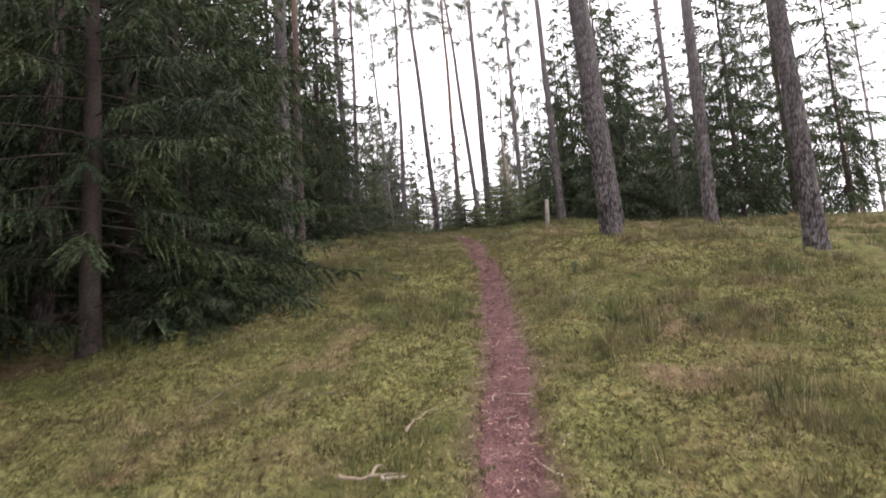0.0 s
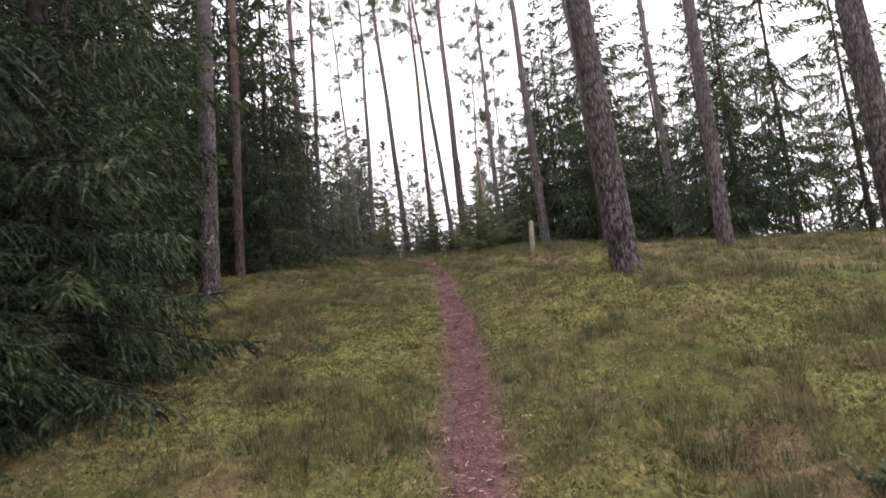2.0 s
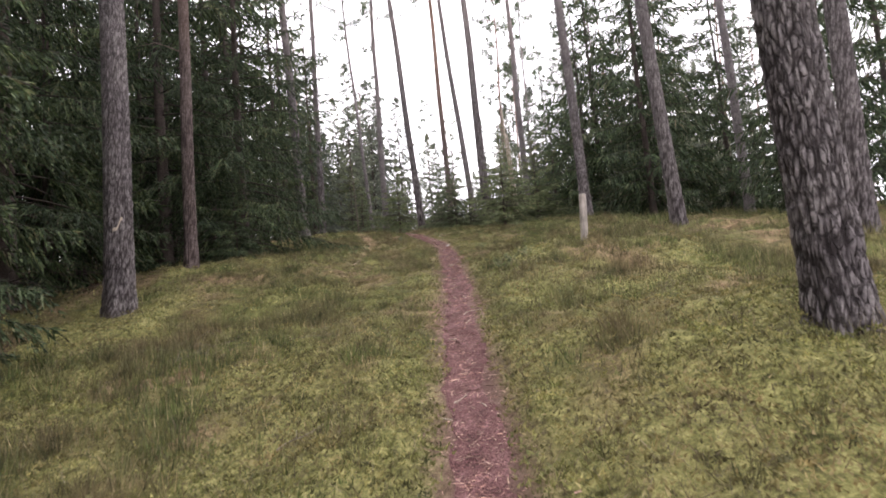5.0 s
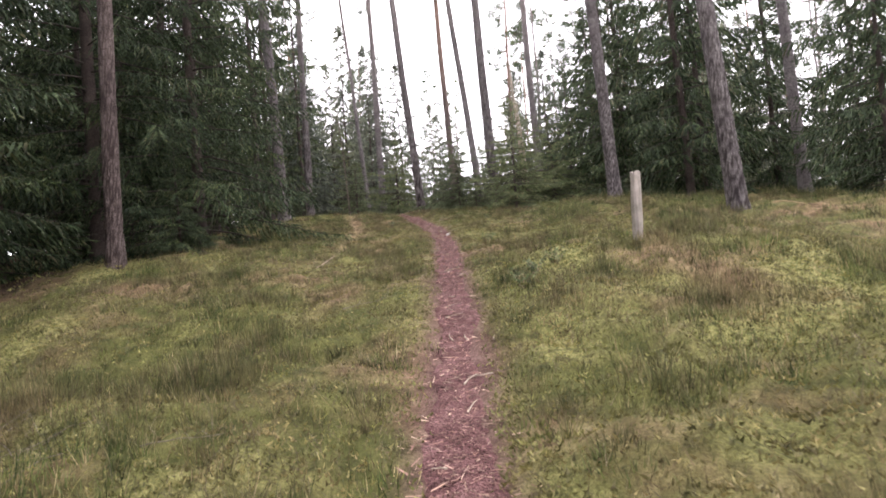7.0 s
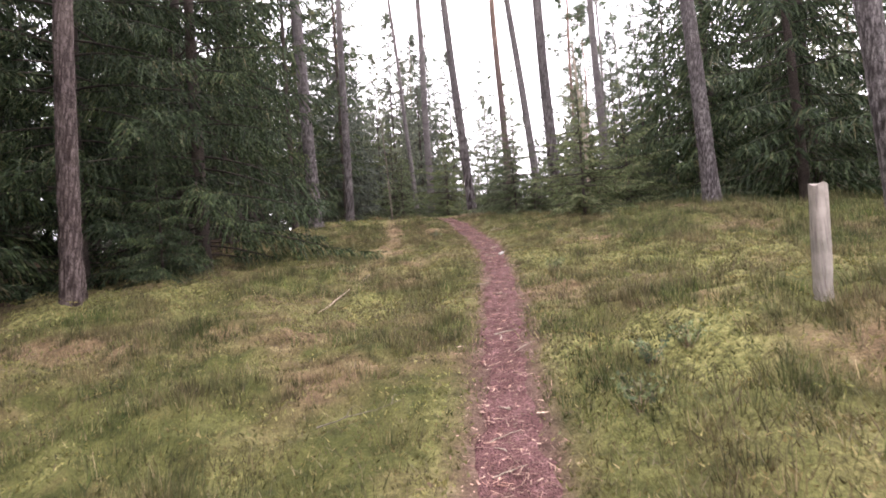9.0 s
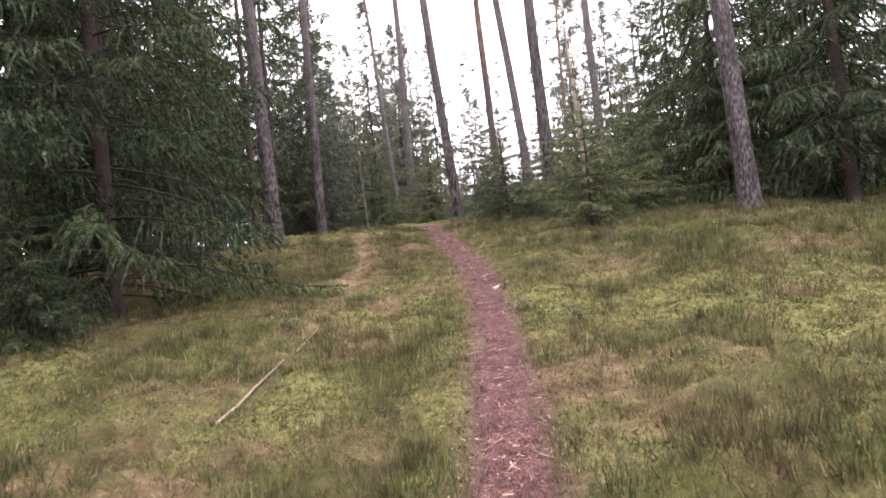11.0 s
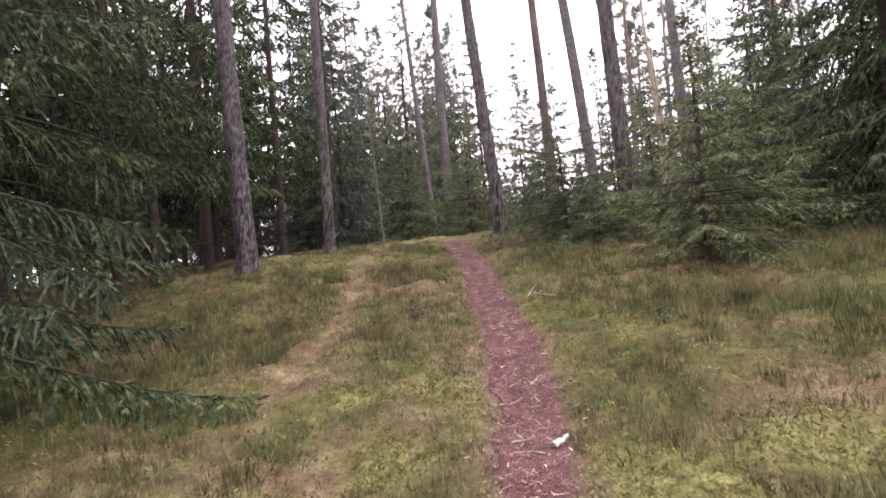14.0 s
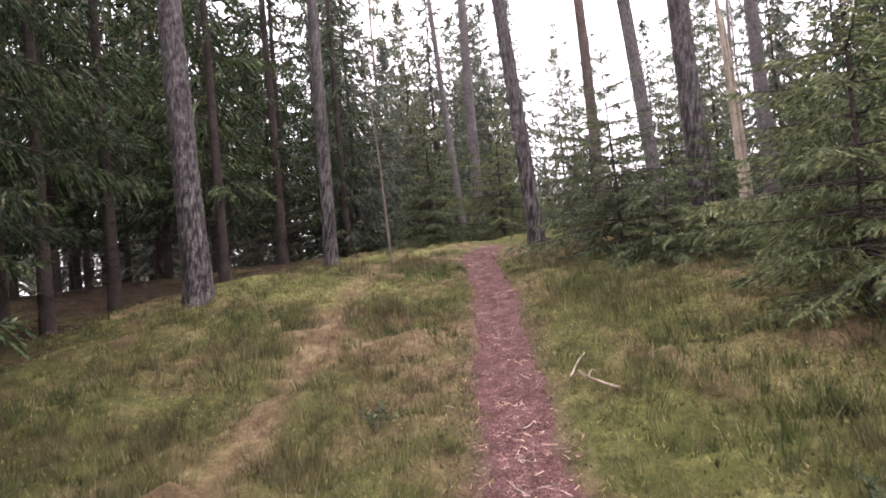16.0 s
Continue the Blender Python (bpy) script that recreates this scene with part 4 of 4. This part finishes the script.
def brush_heap(x, y, spread, count, seed):
    r2 = np.random.default_rng(seed)
    ob = thing("brush_heap", x, y, "loose heap of thin dry grey twigs", "brushwood")
    for _ in range(count):
        a, ln = r2.uniform(0, 3.14), r2.uniform(0.25, 0.75)
        c = r2.normal(0, spread, 2)
        u = np.linspace(-0.5, 0.5, 6)
        px, py = c[0] + np.cos(a) * u * ln, c[1] + np.sin(a) * u * ln + 0.08 * np.sin(u * 4)
        pz = lie(px + x, py + y) - at(x, y) + r2.uniform(0.01, 0.07) + 0.03 * u
        v, f = tube(np.stack([px, py, pz], 1), r2.uniform(0.0014, 0.003) * (1.1 - np.abs(u)), 3)
        part("twig", mesh_of("twig", v, f, DRY_TWIG, True), ob)


brush_heap(-1.85, 12.5, 0.28, 34, 1)
brush_heap(1.5, 7.05, 0.25, 24, 2)


def shrublet(x, y, height, count, seed):
    """A low bilberry bush: thin stems and small oval leaves."""
    r2 = np.random.default_rng(seed)
    ob = thing("bilberry_bush", x, y, "low bilberry bush with small bright green leaves", "shrub", "bilberry bushes in the moss")
    stems, leaves = [], []
    for _ in range(9):
        a = r2.uniform(0, 6.28)
        tip = np.array([np.cos(a), np.sin(a), 0]) * r2.uniform(0.03, 0.14) + np.array([0, 0, height * r2.uniform(0.6, 1)])
        stems.append(tube(np.stack([np.zeros(3) - np.array([0, 0, 0.03]), tip * 0.5 + r2.normal(0, 0.01, 3), tip]), np.array([0.003, 0.0025, 0.0015]), 4))
        n = count
        b = tip * r2.uniform(0.35, 1.05, n)[:, None] + r2.normal(0, 0.012, (n, 3))
        w = r2.normal(0, 1, (n, 3)) + np.array([0, 0, 0.3])
        w /= np.linalg.norm(w, axis=1)[:, None]
        sd = np.cross(w, r2.normal(0, 1, (n, 3)))
        sd /= np.linalg.norm(sd, axis=1)[:, None]
        ln = r2.uniform(0.022, 0.038, n)[:, None]
        v = np.stack([b, b + w * ln * 0.5 + sd * ln * 0.3, b + w * ln, b + w * ln * 0.5 - sd * ln * 0.3], 1).reshape(-1, 3)
        leaves.append((v, np.arange(len(v)).reshape(-1, 4)))
    v, f = joined(stems)
    tagged(part("stalk", mesh_of("stalk", v, f, HEATHER, True), ob), kind="stuff")
    v, f = joined(leaves)
    tagged(part("foliage", mesh_of("foliage", v, f, YOUNG_NEEDLES), ob), kind="stuff")


for i, (x, y, h) in enumerate([(1.55, 14.75, 0.2), (1.75, 15.3, 0.16), (2.0, 15.4, 0.18), (-0.6, 8.6, 0.16), (1.9, 8.2, 0.17), (-1.2, 19.8, 0.15), (1.6, 19.4, 0.16), (-0.4, 23.9, 0.16), (1.9, 23.0, 0.2), (2.3, 5.4, 0.15)]):
    shrublet(x, y, h, 16, 90 + i)


def pine_scar():
    """The pale blaze low on the pine with the scar."""
    tree = [o for o in bpy.data.objects if "scar" in str(o.get("label", ""))][0]
    u, w = np.meshgrid(np.linspace(-1.35, -0.75, 8), np.linspace(0.0, 1.0, 5))
    rad = 0.215 + 0.004 * np.sin(u * 9)
    v = np.stack([rad * np.cos(u), rad * np.sin(u), 1.18 + 0.16 * (u + 1.0) * 2 + 0.05 * w + 0.03 * np.sin(u * 13)], -1).reshape(-1, 3)
    part("scar", mesh_of("scar", v, grid_faces(5, 8), PALE_WOOD, True), tree, "pale resin-streaked scar")


pine_scar()
rng = np.random.default_rng(77)
for x, y, turn, ln in [(0.97, 13.87, 100, 0.16), (0.96, 13.05, 55, 0.17), (0.92, 16.55, 15, 0.2), (0.82, 22.1, 40, 0.14), (0.72, 21.2, 10, 0.1), (0.58, 21.7, 20, 0.11), (0.5, 3.15, 115, 0.22), (0.32, 4.2, 80, 0.12), (0.65, 3.4, 60, 0.14)]:
    fallen("twig", x, y, turn, ln, 0.012, "short pale peeled twig lying on the footpath", int(ln * 1000), 0, PALE_WOOD, 0.15, 0.02, "twig")
for i in range(44):
    y = rng.uniform(2.5, 27)
    fallen("twig", float(trail_x(y)) + rng.normal(0, 0.11), y, rng.uniform(0, 180), rng.uniform(0.06, 0.2), rng.uniform(0.006, 0.011), "short pale peeled twig lying on the footpath", 400 + i, 0, PALE_WOOD, rng.uniform(-0.2, 0.2), 0.02, "twig")
for i in range(12):
    x, y = rng.uniform(-2.4, 3.4), rng.uniform(3, 26)
    if abs(x - float(trail_x(y))) < 0.35:
        continue
    fallen("fallen_branch", x, y, rng.uniform(0, 180), rng.uniform(0.3, 0.7), rng.uniform(0.006, 0.009), "thin bare grey twig lying in the grass", 500 + i, 2, DRY_TWIG, rng.uniform(-0.15, 0.15), 0.03)


# ---- low growth ----
def scatter(rng, count, x0, x1, y0, y1):
    return rng.uniform(x0, x1, count), rng.uniform(y0, y1, count)


def keep_off(x, y, rng, width=0.2):
    g = trail_gap(x, y) - 0.09 * (value_noise(x * 5, y * 5, 41) - 0.5)
    return rng.uniform(0, 1, len(x)) < np.clip((g - width + 0.04) / 0.12, 0, 1)


def wood_edge(x, y):
    """1 out in the open, 0 under the spruces."""
    return np.clip((x + 4.7 + 1.2 * (value_noise(x * 0.5, y * 0.5, 43) - 0.5)) / 1.2, 0, 1)


def growth(x, y):
    """How thickly grass grows at a place, 0 to 1."""
    thick = value_noise(x * 0.9, y * 0.9, 64) * 0.55 + value_noise(x * 2.6, y * 2.6, 65) * 0.45
    return np.clip((thick - 0.28) * 2.6, 0.04, 1) * (1 - 0.8 * mossy(x, y)) * (0.1 + 0.9 * wood_edge(x, y)) * (1 - 0.93 * np.exp(-(rut_gap(x, y) / 0.25) ** 2)) * (1 - bare_spot(x, y))


def build_grass():
    rng = np.random.default_rng(21)
    bits = []
    # tufts, blades to a tuft, box, blade length, blade width
    for count, per, box, size, wide in [(17000, 20, (-6, 5.5, 1.2, 14.0), 0.17, 0.0062), (30000, 18, (-6, 5.5, 14.0, 31.0), 0.135, 0.0068), (8000, 14, (5.5, 12, 3, 31), 0.17, 0.009), (6000, 14, (-12, 14, 28, 46), 0.17, 0.014), (3000, 10, (-10, -6, 2, 30), 0.12, 0.008)]:
        x, y = scatter(rng, count, *box)
        g = growth(x, y)
        ok = keep_off(x, y, rng, 0.23) & (rng.uniform(0, 1, count) < g)
        x, y, g = x[ok], y[ok], g[ok]
        tall = size * rng.uniform(0.45, 1.5, len(x)) * (0.55 + 0.6 * g) * np.clip(trail_gap(x, y) / 0.7, 0.5, 1)
        spread = rng.uniform(0.02, 0.075, len(x))
        k = np.repeat(np.arange(len(x)), per)
        n = len(k)
        off = rng.normal(0, 1, (n, 2))
        px, py = x[k] + off[:, 0] * spread[k], y[k] + off[:, 1] * spread[k]
        way = np.stack([off[:, 0] * 0.22 + rng.normal(0, 0.14, n), off[:, 1] * 0.22 + rng.normal(0, 0.14, n), np.ones(n)], 1)
        way /= np.linalg.norm(way, axis=1)[:, None]
        base = np.stack([px, py, lie(px, py) - 0.01], 1)
        bits.append(slivers(base, way, tall[k] * rng.uniform(0.5, 1.15, n), wide * rng.uniform(0.7, 1.4, n), rng))
    v, f = joined(bits)
    tagged(new("grass", mesh_of("grass", v, f, GRASS)), "olive green tufts of fine grass and bilberry", "grass", kind="stuff")


def build_moss():
    rng = np.random.default_rng(22)
    bits = []
    for count, box, size, wide in [(330000, (-5, 5.5, 1.2, 13.0), 0.034, 0.014), (270000, (-5, 5.5, 13.0, 28.0), 0.032, 0.013), (40000, (-9, -5, 2, 28), 0.05, 0.03)]:
        x, y = scatter(rng, count, *box)
        ok = (rng.uniform(0, 1, count) > bare_spot(x, y)) & (rng.uniform(0, 1, count) > 0.93 * np.exp(-(rut_gap(x, y) / 0.26) ** 2)) & keep_off(x, y, rng, 0.17 + 0.06 * (value_noise(x, y * 2, 45) > 0.6)) & (rng.uniform(0, 1, count) < 0.3 + 0.7 * mossy(x, y)) & (rng.uniform(0, 1, count) < 0.45 + 0.55 * wood_edge(x, y))
        x, y = x[ok], y[ok]
        n = len(x)
        way = np.stack([rng.normal(0, 0.8, n), rng.normal(0, 0.8, n), np.full(n, 0.8)], 1)
        way /= np.linalg.norm(way, axis=1)[:, None]
        lump = 0.1 * (value_noise(x * 7, y * 7, 71) - 0.15) * (0.3 + 0.7 * mossy(x, y))
        base = np.stack([x, y, lie(x, y) + np.maximum(lump, -0.004)], 1)
        bits.append(slivers(base, way, size * rng.uniform(0.6, 1.3, n), wide * rng.uniform(0.7, 1.3, n), rng))
    v, f = joined(bits)
    tagged(new("moss", mesh_of("moss", v, f, MOSS)), "yellow-green cushions of feathery forest moss", "moss", kind="stuff")


def build_heather():
    rng = np.random.default_rng(23)
    bits = []
    for count, box, wide in [(60000, (-4.2, 5.5, 1.2, 16), 0.0032), (60000, (-4.2, 6.5, 16, 31), 0.0042)]:
        x, y = scatter(rng, count, *box)
        d = value_noise(x * 1.1 + 9, y * 1.1, 81) * 0.6 + value_noise(x * 4, y * 4, 82) * 0.4
        ok = keep_off(x, y, rng, 0.26) & (rng.uniform(0, 1, count) < np.clip((d - 0.38) * 3.5, 0.05, 1)) & (rng.uniform(0, 1, count) < wood_edge(x, y))
        x, y = x[ok], y[ok]
        n = len(x)
        way = np.stack([rng.normal(0, 0.6, n), rng.normal(0, 0.6, n), np.full(n, 0.9)], 1)
        way /= np.linalg.norm(way, axis=1)[:, None]
        base = np.stack([x, y, lie(x, y) + rng.uniform(-0.01, 0.08, n)], 1)
        bits.append(slivers(base, way, rng.uniform(0.04, 0.13, n), np.full(n, wide), rng))
    v, f = joined(bits)
    tagged(new("heather", mesh_of("heather", v, f, HEATHER)), "dry brown heather stems among the grass", "heather", kind="stuff")


def build_chips():
    rng = np.random.default_rng(24)
    n = 24000
    y = rng.uniform(0.5, 32, n)
    x = trail_x(y) + rng.normal(0, 0.15, n)
    ok = np.abs(x - trail_x(y)) < 0.38
    x, y = x[ok], y[ok]
    n = len(x)
    a = rng.uniform(0, 6.28, n)
    way = np.stack([np.cos(a), np.sin(a), rng.normal(0.05, 0.12, n)], 1)
    ln = 0.015 + 0.075 * rng.uniform(0, 1, n) ** 3
    wd = 0.0025 + 0.007 * rng.uniform(0, 1, n) ** 2.5
    base = np.stack([x, y, lie(x, y) + 0.024], 1)
    side = np.stack([-np.sin(a), np.cos(a), rng.normal(0, 0.3, n)], 1) * (wd * 0.5)[:, None]
    tip = base + way * ln[:, None]
    v = np.stack([base - side, base + side, tip + side * 0.7, tip - side * 0.7], 1).reshape(-1, 3)
    tagged(new("bark_litter", mesh_of("bark_litter", v, np.arange(len(v)).reshape(-1, 4), CHIPS)), "reddish bark flakes and needles strewn on the footpath", "litter", kind="stuff")


build_grass()
build_moss()
build_heather()
build_chips()
